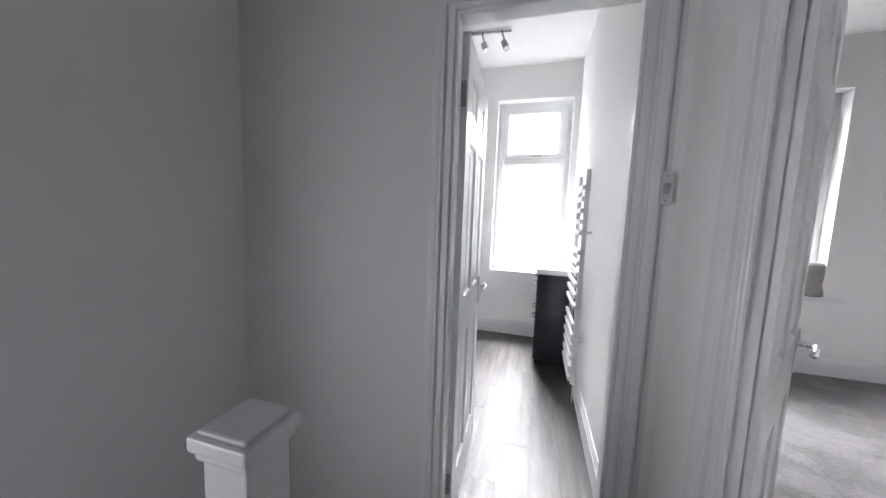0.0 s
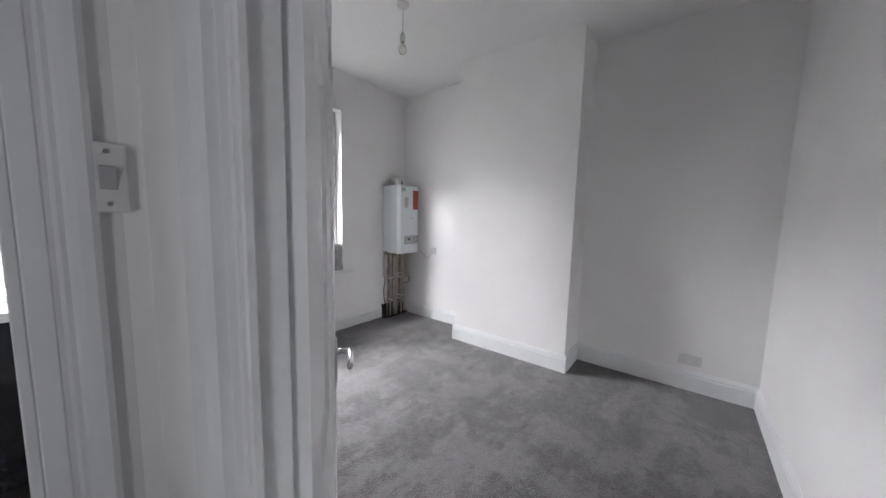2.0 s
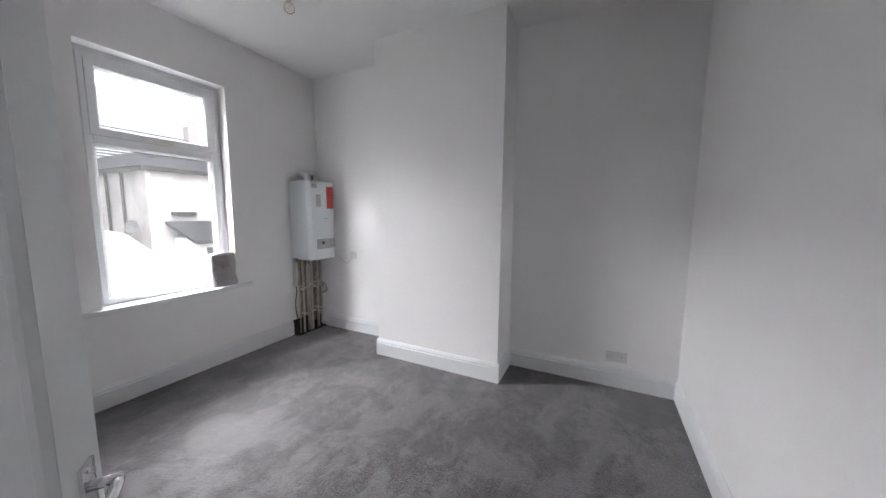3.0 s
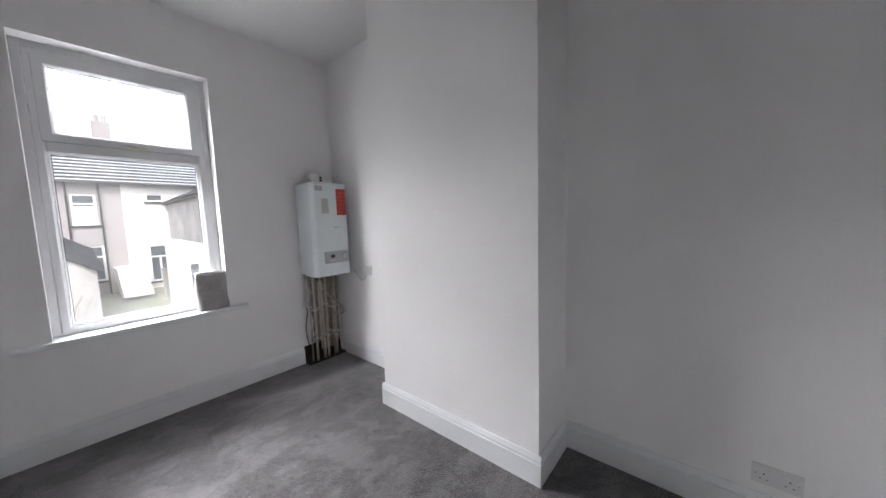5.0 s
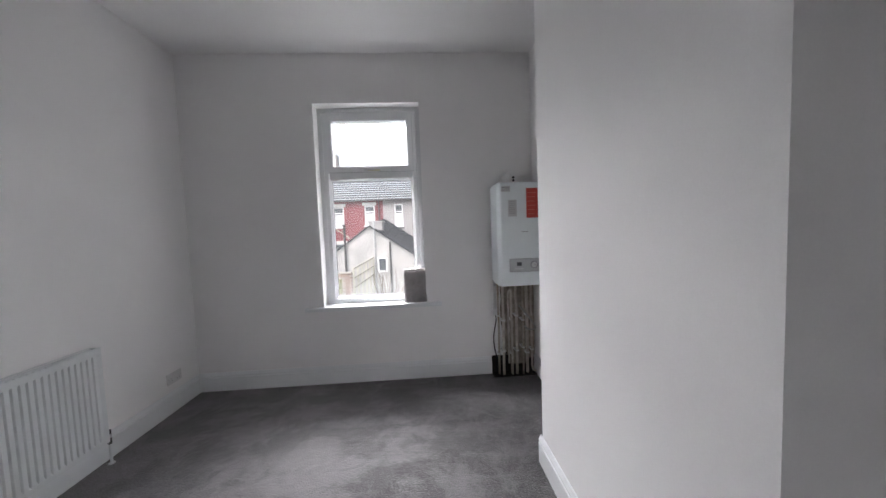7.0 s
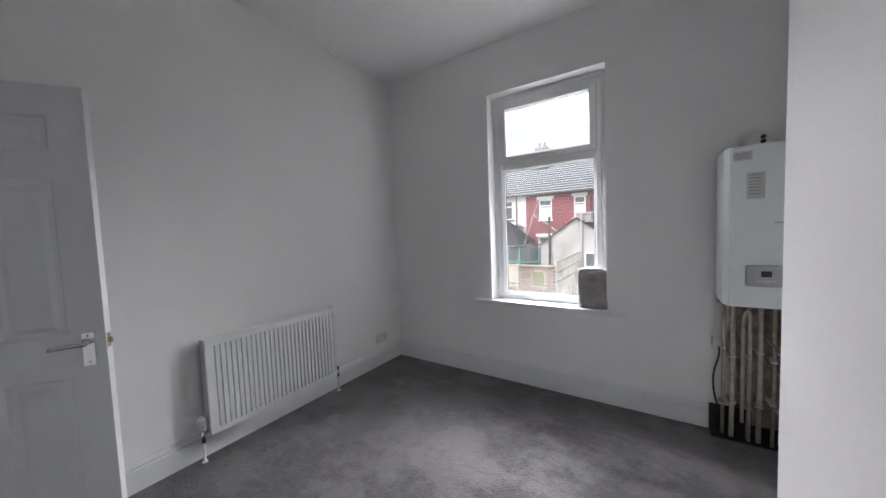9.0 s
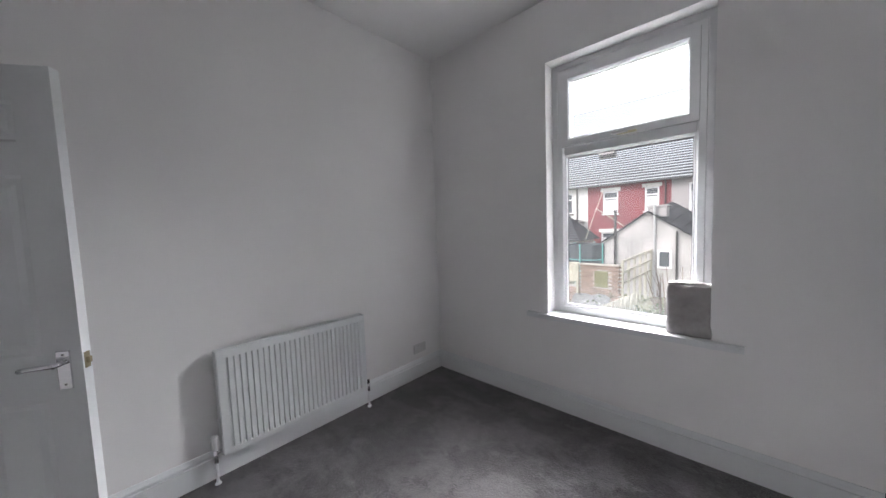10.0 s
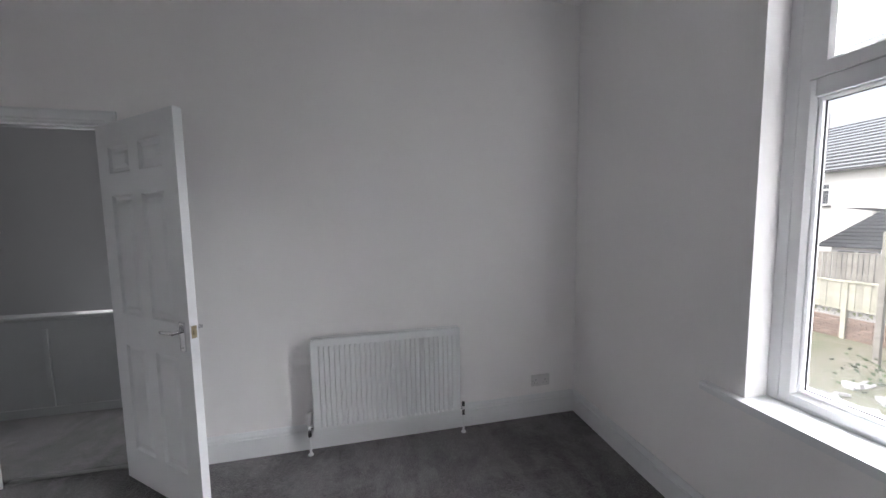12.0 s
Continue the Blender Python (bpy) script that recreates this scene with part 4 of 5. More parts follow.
TILE = material("roof_tile", (0.060, 0.062, 0.068), 1.0, vary=0.25, scale=0.9, fine=9, bump=0.3, dist=0.02)
TILE.node_tree.nodes["Principled BSDF"].inputs["Specular IOR Level"].default_value = 0.1
PANE = material("window_dark", (0.10, 0.115, 0.13), 0.08, vary=0.25, scale=1.5, bump=0.0)
NET = material("net_curtain", (0.62, 0.63, 0.64), 0.9, vary=0.10, scale=6, bump=0.0)
BLACKP = material("black_downpipe", (0.05, 0.048, 0.048), 0.4, vary=0.1, bump=0.02)
FENCE = material("weathered_fence", (0.38, 0.36, 0.325), 0.9, vary=0.2, scale=3, fine=30, bump=0.3, dist=0.01, rand=0.15)
PALEF = material("pale_timber", (0.50, 0.475, 0.42), 0.9, vary=0.2, scale=2.5, fine=30, bump=0.3, dist=0.01, mottled=(0.33, 0.335, 0.25), rand=0.12)
BRICK = material("red_brown_brick", (0.265, 0.19, 0.155), 0.9, vary=0.2, scale=5, fine=40, bump=0.3, dist=0.005, rand=0.30)
MORTAR = material("mortar", (0.42, 0.39, 0.35), 0.95, vary=0.15, scale=6, bump=0.3)
GREENB = material("mossy_board", (0.20, 0.20, 0.11), 0.9, vary=0.2, scale=6, bump=0.2)
NETD = material("dark_mesh_net", (0.10, 0.115, 0.125), 0.9, vary=0.3, scale=4, bump=0.0)
TEAL = material("teal_pole_foam", (0.16, 0.45, 0.42), 0.6, vary=0.1, bump=0.02)
GROUND = material("rough_yard_ground", (0.22, 0.20, 0.16), 0.95, vary=0.3, scale=0.5, fine=6, bump=0.5, dist=0.05, mottled=(0.10, 0.13, 0.05))
LEAF = material("bramble_leaf", (0.085, 0.12, 0.05), 0.7, vary=0.3, scale=4, bump=0.1, rand=0.3)
TWIG = material("bare_twig", (0.20, 0.16, 0.13), 0.9, vary=0.2, scale=8, bump=0.1)
GZ = -1.9
thing("ground", cells([-600, -40, 40, 600], [OUTY + 0.02, 60, 900], [GZ - 0.3, GZ], lambda x, y, z: True), GROUND, label="rough back yards of earth, gravel and grass", category="ground", kind="structure")


def house(name, x0, x1, mat, wins, label, y=24.0, eaves=3.60, ridge=(27.5, 6.45), pipes=(), chimney=None, base=GZ):
    """Terraced house back: wall with cut openings, windows set in, roof in lapped courses."""
    h = thing(name, None, None, pose(-0.11, 0, 0), label, "house", "terraced houses")
    xs = sorted({x0, x1, *(w[0] for w in wins), *(w[1] for w in wins)})
    zs = sorted({base, eaves, *(w[2] for w in wins), *(w[3] for w in wins)})
    part("wall", cells(xs, [y, y + 0.25], zs, lambda px, py, pz: not any(w[0] < px < w[1] and w[2] < pz < w[3] for w in wins)), mat, h)
    for a, b, c, d, style in wins:
        w = part("window", box(a, b, y + 0.12, y + 0.20, c, d), PANE, h, "white-framed house window")
        for q in ((a, a + 0.09, c, d), (b - 0.09, b, c, d), (a + 0.09, b - 0.09, c, c + 0.09), (a + 0.09, b - 0.09, d - 0.09, d), (a + 0.09, b - 0.09, c + 0.66 * (d - c), c + 0.66 * (d - c) + 0.08)):
            part("frame", box(q[0], q[1], y + 0.05, y + 0.14, q[2], q[3]), UPVC, w)
        if style == 2:
            part("mullion", box((a + b) / 2 - 0.04, (a + b) / 2 + 0.04, y + 0.055, y + 0.135, c + 0.09, c + 0.66 * (d - c)), UPVC, w)
        if style == 1:
            part("net_curtain", box(a + 0.09, b - 0.09, y + 0.105, y + 0.118, c + 0.09, c + 0.62 * (d - c)), NET, w)
        part("sill", box(a - 0.06, b + 0.06, y - 0.08, y + 0.05, c - 0.09, c), BLACKP if mat is not REDH else UPVC, w)
        if mat is REDH:
            part("surround", box(a - 0.13, b + 0.13, y - 0.03, y - 0.002, d, d + 0.22, 0.01), WHITEH, w)
    bm = None
    n = 15
    (ry, rz) = ridge
    dy, dz = (ry - y + 0.3) / n, (rz - eaves) / n
    bm = bmesh.new()
    for i in range(n):
        ya, za = y - 0.3 + dy * i, eaves + dz * i + 0.03
        bm = slab(bm, x0, x1, ya, za, ya + dy * 1.06, za + dz * 1.06 - 0.12, 0.05)
    part("roof", bm, TILE, h, "dark grey lapped roof tiles")
    part("gutter", box(x0, x1, y - 0.37, y - 0.28, eaves - 0.06, eaves + 0.01, 0.02), BLACKP, h)
    for p in pipes:
        part("downpipe", rod((p, y - 0.08, base), (p, y - 0.08, eaves - 0.05), 0.038, 8), BLACKP, h)
    if chimney:
        a, b, top = chimney
        c = part("chimney", box(a, b, ry - 0.3, ry + 0.4, rz - 0.5, top, 0.02), BEIGEH, h)
        for k in (0.3, 0.7):
            part("chimney_pot", lathe([(0, 0), (0.10, 0), (0.09, 0.35), (0.11, 0.38), (0, 0.38)], 12, None, (a + (b - a) * k, ry + 0.05, top)), BEIGEH, c)
    return h


def slab(bm, x0, x1, ya, za, yb, zb, t):
    vs = [bm.verts.new(p) for p in ((x0, ya, za), (x1, ya, za), (x1, yb, zb), (x0, yb, zb), (x0, ya, za - t), (x1, ya, za - t), (x1, yb, zb - t), (x0, yb, zb - t))]
    for q in ((0, 1, 2, 3), (7, 6, 5, 4), (0, 4, 5, 1), (1, 5, 6, 2), (2, 6, 7, 3), (3, 7, 4, 0)):
        bm.faces.new([vs[i] for i in q])
    return bm


house("terraced_house", -18.0, -5.217, WHITEH, [(-6.96, -6.2, 1.9, 3.3, 0), (-9.9, -9.2, 2.0, 3.1, 0), (-7.4, -6.4, -1.2, 0.55, 2), (-14.0, -13.0, 2.0, 3.1, 0)], "white rendered terraced house with dark tiled roof", pipes=(-5.9,), chimney=(-12.2, -11.5, 7.3))
house("terraced_house", -5.217, -0.678, REDH, [(-4.3, -3.4, 1.8, 3.2, 1), (-1.98, -1.25, 1.85, 3.25, 1), (-4.4, -3.4, -0.6, 0.62, 1)], "red painted terraced house with white window surrounds", pipes=(-0.95,), chimney=(-5.5, -4.5, 7.6))
house("terraced_house", -0.678, 3.317, BEIGEH, [(0.12, 0.72, 1.65, 3.3, 1), (1.58, 2.42, 1.55, 3.05, 1), (1.58, 2.5, -1.2, 0.55, 2)], "beige rendered terraced house with black downpipes", pipes=(1.476, 2.536), chimney=(2.8, 3.5, 7.3))
house("terraced_house", 3.317, 8.2, WHITEH, [(4.2, 4.95, 2.72, 3.25, 0), (4.1, 5.0, -1.55, 0.42, 2), (6.4, 7.2, 1.6, 3.0, 1)], "white rendered terraced house with a glazed back door", chimney=None)
house("terraced_house", 8.2, 20.6, BEIGEH, [(9.8, 10.5, 1.6, 3.0, 1), (12.6, 13.4, 1.6, 3.0, 1), (15.9, 16.7, 1.6, 3.0, 0)], "pale rendered terraced house at the end", pipes=(8.8,), chimney=(13.2, 14.0, 7.3))


def gable_shed():
    """Rear extension with a gable end and a tiled roof falling to both sides."""
    s = thing("rear_extension", None, None, pose(-0.08, 0, 0), "grey rendered rear extension with a tiled gable roof", "extension")
    y0, y1 = 17.5, 23.9
    pts = [(-2.35, GZ), (1.88, GZ), (1.88, -0.08), (-0.66, 1.64), (-2.35, 0.42)]
    bm = bmesh.new()
    RISE = 0.6
    a, b = [bm.verts.new((x, y0, z)) for x, z in pts], [bm.verts.new((x, y1, z + RISE * (z > GZ))) for x, z in pts]
    bm.faces.new(a); bm.faces.new(b)
    for i in range(5):
        bm.faces.new((a[i], a[(i + 1) % 5], b[(i + 1) % 5], b[i]))
    part("wall", bm, GREYH, s)
    for (xa, za), (xb, zb) in (((2.06, -0.20), (-0.66, 1.68)), ((-2.52, 0.31), (-0.66, 1.68))):
        bm = bmesh.new()
        n = 7
        for i in range(n):
            p, q = i / n, (i + 1.12) / n
            x1, z1, x2, z2 = xa + (xb - xa) * p, za + (zb - za) * p + 0.06, xa + (xb - xa) * min(q, 1.0), za + (zb - za) * min(q, 1.0) + 0.02
            vs = [bm.verts.new(c) for c in ((x1, y0 - 0.12, z1), (x1, y1, z1 + RISE), (x2, y1, z2 + RISE), (x2, y0 - 0.12, z2), (x1, y0 - 0.12, z1 - 0.05), (x1, y1, z1 + RISE - 0.05), (x2, y1, z2 + RISE - 0.05), (x2, y0 - 0.12, z2 - 0.05))]
            for f4 in ((0, 1, 2, 3), (7, 6, 5, 4), (0, 4, 5, 1), (1, 5, 6, 2), (2, 6, 7, 3), (3, 7, 4, 0)):
                bm.faces.new([vs[k] for k in f4])
        part("roof", bm, TILE, s)
    w = part("window", box(-0.24, 0.14, y0 - 0.02, y0 + 0.02, -0.62, 0.02), PANE, s, "small white-framed window")
    for q in ((-0.30, -0.22, -0.68, 0.08), (0.12, 0.20, -0.68, 0.08), (-0.22, 0.12, -0.68, -0.60), (-0.22, 0.12, 0.0, 0.08)):
        part("frame", box(q[0], q[1], y0 - 0.05, y0 - 0.0, q[2], q[3]), UPVC, w)
    part("downpipe", rod((-0.40, y0 - 0.08, GZ), (-0.40, y0 - 0.08, 1.95), 0.045, 8), GREYPL, s)
    part("downpipe", rod((0.36, y0 - 0.08, GZ), (0.36, y0 - 0.08, 0.85), 0.04, 8), BLACKP, s)
    cap = part("chimney_stub", box(-0.66, 0.0, y0 + 0.1, y0 + 0.7, 1.45, 1.86, 0.02), BEIGEH, s)
    part("coping", box(-0.72, 0.06, y0 + 0.04, y0 + 0.76, 1.861, 1.93, 0.01), GREYH, cap)
    sp2 = part("soil_pipe", rod((-1.87, y0 - 0.10, GZ), (-1.87, y0 - 0.10, 1.75), 0.055, 10), BLACKP, s)
    for z in (-0.1, 0.75, 1.45, 1.75):
        part("pipe_joint", rod((-1.87, y0 - 0.10, z - 0.05), (-1.87, y0 - 0.10, z + 0.05), 0.072, 10), BLACKP, sp2)


gable_shed()
# low neighbour roof and white annexe
con = thing("garden_room", None, None, pose(-6.0, 20.5, GZ - 0.35), "low garden room with a dark hipped roof", "garden room")
part("wall", box(-1.3, 1.2, 0, 3.0, 0, 2.5, 0.01), WHITEH, con)
bm = bmesh.new()
lo, hi = [bm.verts.new(p) for p in ((-1.6, -0.3, 2.5), (1.5, -0.3, 2.5), (1.5, 3.3, 2.5), (-1.6, 3.3, 2.5))], [bm.verts.new(p) for p in ((-0.6, 1.5, 4.0), (0.2, 1.5, 4.0))]
bm.faces.new((lo[0], lo[1], hi[1], hi[0])); bm.faces.new((lo[1], lo[2], hi[1])); bm.faces.new((lo[2], lo[3], hi[0], hi[1])); bm.faces.new((lo[3], lo[0], hi[0])); bm.faces.new(lo)
n = 11
for i in range(n):
    a, b = i / n, (i + 1.12) / n
    xa0, xa1, xb0, xb1 = -1.62 + 1.02 * a, 1.52 - 1.32 * a, -1.62 + 1.02 * b, 1.52 - 1.32 * b
    ya, yb, za, zb = -0.34 + 1.8 * a, -0.34 + 1.8 * b, 2.55 + 1.5 * a, 2.50 + 1.5 * b
    vs = [bm.verts.new(p) for p in ((xa0, ya, za), (xa1, ya, za), (xb1, yb, zb), (xb0, yb, zb), (xa0, ya, za - 0.05), (xa1, ya, za - 0.05), (xb1, yb, zb - 0.05), (xb0, yb, zb - 0.05))]
    for q in ((0, 1, 2, 3), (7, 6, 5, 4), (0, 4, 5, 1), (1, 5, 6, 2), (2, 6, 7, 3), (3, 7, 4, 0)):
        bm.faces.new([vs[k] for k in q])
part("roof", bm, TILE, con)
for k in range(4):
    w = part("window", box(-1.1 + 0.56 * k, -0.65 + 0.56 * k, -0.03, 0.01, 1.5, 2.35), PANE, con)
    part("frame", box(-1.15 + 0.56 * k, -0.60 + 0.56 * k, -0.025, 0.005, 1.45, 2.40), UPVC, w)
ann = thing("white_annexe", None, None, pose(4.3, 11.2, GZ), "white rendered single-storey annexe with a dark door", "annexe")
bm = bmesh.new()
pts = [(-1.3, 0), (1.15, 0), (1.15, 1.7), (0.0, 2.18), (-0.55, 2.72), (-1.3, 2.95)]
a, b = [bm.verts.new((x, 0, z)) for x, z in pts], [bm.verts.new((x, 1.7, z)) for x, z in pts]
bm.faces.new(a); bm.faces.new(b)
for i in range(6):
    bm.faces.new((a[i], a[(i + 1) % 6], b[(i + 1) % 6], b[i]))
part("wall", bm, WHITEH, ann)
part("door", box(-1.10, -0.93, -0.03, 0.02, 1.65, 2.29, 0.01), PANE, ann)
out = thing("neighbour_outrigger", None, None, pose(6.53, 13.0, GZ - 0.2), "pale rendered two-storey outrigger with a dark gutter", "house")
part("wall", box(-1.6, 3.2, 0, 10.9, 0, 4.70, 0.01), GREYH, out)
gut = part("gutter", box(-1.75, 3.3, -0.16, -0.02, 4.66, 4.78, 0.02), BLACKP, out)
part("gutter_return", box(-1.75, -1.62, -0.02, 10.9, 4.66, 4.78, 0.02), BLACKP, gut)
bm = bmesh.new()
ev, rg = [bm.verts.new(p) for p in ((-1.8, -0.2, 4.78), (3.4, -0.2, 4.78), (3.4, 10.9, 4.78), (-1.8, 10.9, 4.78))], [bm.verts.new(p) for p in ((0.8, 2.6, 6.1), (0.8, 10.9, 6.1))]
bm.faces.new((ev[0], ev[1], rg[0])); bm.faces.new((ev[1], ev[2], rg[1], rg[0])); bm.faces.new((ev[3], ev[0], rg[0], rg[1])); bm.faces.new((ev[2], ev[3], rg[1])); bm.faces.new(ev)
part("roof", bm, TILE, out)
for y, top in ((2.5, 4.65), (1.4, 4.65)):
    part("downpipe", rod((-1.66, y, 0.0), (-1.66, y, top), 0.04, 8), BLACKP, out)
part("downpipe", rod((-1.52, -0.06, 0.0), (-1.52, -0.06, 4.65), 0.035, 8), GREYPL, out)
DISH = material("grey_dish", (0.16, 0.165, 0.17), 0.5, vary=0.1, bump=0.02)
part("satellite_dish", lathe([(0, 0), (0.11, 0.02), (0.21, 0.065), (0.205, 0.075), (0, 0.02)], 16, None, (0, 0, 0)), DISH, out, m=pose(-1.85, 0.35, 3.0, 80, 0, -60))
w = part("window", box(-0.95, -0.50, -0.02, 0.02, 3.52, 4.30), NET, out)
for q in ((-1.0, -0.94, 3.46, 4.36), (-0.51, -0.45, 3.46, 4.36), (-0.94, -0.51, 3.46, 3.53), (-0.94, -0.51, 4.29, 4.36), (-0.94, -0.51, 4.05, 4.10)):
    part("frame", box(q[0], q[1], -0.05, 0.0, q[2], q[3]), UPVC, w)
part("sill", box(-1.05, -0.40, -0.12, 0.0, 3.34, 3.45), BLACKP, w)
bay = thing("kitchen_extension", None, None, pose(6.0, 11.6, GZ), "single-storey kitchen extension with a tiled lean-to roof", "extension")
part("wall", box(-0.5, 2.6, 0, 1.38, 0, 2.45, 0.01), WHITEH, bay)
part("roof", slab(bmesh.new(), -0.7, 2.8, -0.2, 2.42, 1.38, 2.95, 0.08), TILE, bay)
part("gutter", box(-0.7, 2.8, -0.28, -0.21, 2.32, 2.40, 0.02), BLACKP, bay)
for a in (-0.35, 0.35, 1.05):
    w = part("window", box(a, a + 0.5, -0.02, 0.02, 1.45, 2.2), PANE, bay)
    for q in ((a - 0.05, a + 0.01, 1.4, 2.25), (a + 0.49, a + 0.55, 1.4, 2.25), (a + 0.01, a + 0.49, 1.4, 1.46), (a + 0.01, a + 0.49, 2.19, 2.25)):
        part("frame", box(q[0], q[1], -0.05, 0.0, q[2], q[3]), UPVC, w)

shed = thing("garden_shed", None, None, pose(4.1, 19.0, GZ), "white garden shed with a dark sloping tiled roof", "shed")
part("wall", box(0.15, 2.4, 0.1, 1.9, 0, 1.75, 0.01), WHITEH, shed)
bm = bmesh.new()
for i in range(6):
    xa, za = 0.27 * i, 2.02 + 0.145 * i
    vs = [bm.verts.new(p) for p in ((xa, -0.1, za), (xa, 2.0, za), (xa + 0.29, 2.0, za + 0.11), (xa + 0.29, -0.1, za + 0.11), (xa, -0.1, za - 0.05), (xa, 2.0, za - 0.05), (xa + 0.29, 2.0, za + 0.06), (xa + 0.29, -0.1, za + 0.06))]
    for q in ((0, 1, 2, 3), (7, 6, 5, 4), (0, 4, 5, 1), (1, 5, 6, 2), (2, 6, 7, 3), (3, 7, 4, 0)):
        bm.faces.new([vs[k] for k in q])
part("roof", bm, TILE, shed)
bm = bmesh.new()
a, b = [bm.verts.new((x, 0.1, z)) for x, z in ((0.15, 1.75), (2.4, 1.75), (1.6, 2.8), (0.15, 2.0))], [bm.verts.new((x, 1.9, z)) for x, z in ((0.15, 1.75), (2.4, 1.75), (1.6, 2.8), (0.15, 2.0))]
bm.faces.new(a); bm.faces.new(b)
for i in range(4):
    bm.faces.new((a[i], a[(i + 1) % 4], b[(i + 1) % 4], b[i]))
part("gable", bm, WHITEH, shed)

# yard wall of bricks with a boarded hatch
yw = thing("yard_wall", None, None, pose(-2.62, 15.0, GZ - 0.65), "weathered red-brown brick yard wall with a mossy hatch", "wall")
part("mortar_core", box(0.02, 1.42, 0.015, 0.21, 0, 2.16), MORTAR, yw)
BRK = mesh_from(box(-0.105, 0.105, -0.05, 0.05, -0.032, 0.032, 0.004, None, 1), "brick", BRICK)
rng = random.Random(4)
for r in range(29):
    for c in range(10):
        x = 0.11 + c * 0.222 + (0.11 if r % 2 else 0) - 0.05
        if x > 1.40 or (0.52 < x < 1.08 and 17 <= r <= 26):
            continue
        o = new("brick", BRK)
        o.parent = yw
        o.matrix_local = pose(x + rng.uniform(-0.004, 0.004), 0.05 + rng.uniform(-0.012, 0.004), 0.04 + r * 0.0745, 0, 0, rng.uniform(-1.5, 1.5))
part("hatch", box(0.56, 1.04, -0.02, 0.02, 1.32, 1.95, 0.01), GREENB, yw, "mossy green timber hatch")
part("coping", box(-0.02, 1.46, -0.06, 0.25, 2.17, 2.22, 0.01), MORTAR, yw)


def fence(label, x0, y0, x1, y1, z0, z1, boards, rail=True):
    f = thing("garden_fence", None, None, pose(x0, y0, 0, 0, 0, math.degrees(math.atan2(y1 - y0, x1 - x0))), label, "fence", "garden fences")
    L = math.hypot(x1 - x0, y1 - y0)
    w = L / boards
    me = mesh_from(box(0.01, w - 0.01, -0.012, 0.012, z0, z1, 0.0), "board", FENCE)
    for i in range(boards):
        o = new("board", me)
        o.parent = f
        o.matrix_local = pose(i * w, 0.006 * (i % 2), 0)
    for k in range(int(L / 1.8) + 1):
        part("post", box(k * 1.8 - 0.04, k * 1.8 + 0.04, 0.02, 0.10, z0, z1 + 0.08), FENCE, f)
    if rail:
        part("cap_rail", box(0, L, -0.03, 0.05, z1, z1 + 0.04), FENCE, f)
    return f


fence("weathered timber garden fence behind the yard", -11.0, 19.2, -3.6, 19.4, GZ, 0.10, 56)
# panel fence on a pierced block wall, running on from the brick wall
pf = thing("panel_fence", None, None, pose(-6.8, 15.02, -0.62), "pale mossy timber panel fence with a capping beam", "fence")
me = mesh_from(box(0.004, 0.134, -0.012, 0.012, -0.44, 0.27, 0.0), "board", PALEF)
for i in range(30):
    o = new("board", me)
    o.parent = pf
    o.matrix_local = pose(0.138 * i, 0.007 * (i % 2), 0)
part("cap_beam", box(0, 4.15, -0.05, 0.07, 0.27, 0.325, 0.01), PALEF, pf)
part("gravel_board", box(0, 4.15, -0.03, 0.03, -0.47, -0.44), PALEF, pf)
for k in range(4):
    part("post", box(4.02 - 1.35 * k, 4.12 - 1.35 * k, -0.045, 0.055, -1.3, 0.27, 0.008), PALEF, pf)
bw = thing("block_wall", None, None, pose(-6.8, 15.05, GZ - 0.61), "low brick wall topped with grey pierced blocks", "wall")
part("brick_base", box(0, 4.13, 0.0, 0.2, 0, 1.20), MORTAR, bw)
for r in range(16):
    for c in range(10):
        o = new("brick", BRK)
        o.parent = bw
        o.matrix_local = pose(4.03 - c * 0.222 - (0.11 if r % 2 else 0), 0.03, 0.04 + r * 0.0745)
bm = None
for a, b in (((-0.13, -0.09), (0.13, 0.09)), ((-0.13, 0.09), (0.13, -0.09)), ((-0.14, 0.105), (0.14, 0.105)), ((-0.14, -0.105), (0.14, -0.105)), ((-0.145, -0.11), (-0.145, 0.11)), ((0.145, -0.11), (0.145, 0.11)), ((0, -0.1), (0, 0.1))):
    bm = rod((a[0], 0, a[1]), (b[0], 0, b[1]), 0.022, 6, bm)
PB = mesh_from(bm, "pierced_block", GREYH)
for k in range(13):
    o = new("pierced_block", PB)
    o.parent = bw
    o.matrix_local = pose(3.98 - 0.30 * k, 0.04, 1.32)
# rail fence climbing from the brick wall to the extension
rf = thing("rail_fence", None, None, pose(0, 0, 0), "pale post and rail fence climbing beside the extension", "fence")
for dz in (0.0, -0.42, -0.84):
    part("rail", rod((-1.1, 15.1, -0.20 + dz), (-0.58, 17.38, 0.07 + dz), 0.045, 6), PALEF, rf)
for k in range(6):
    f = k / 5
    part("post", box(-1.14 + 0.52 * f, -1.06 + 0.52 * f, 15.08 + 2.22 * f, 15.16 + 2.22 * f, GZ, -0.15 + 0.27 * f, 0.006), PALEF, rf)
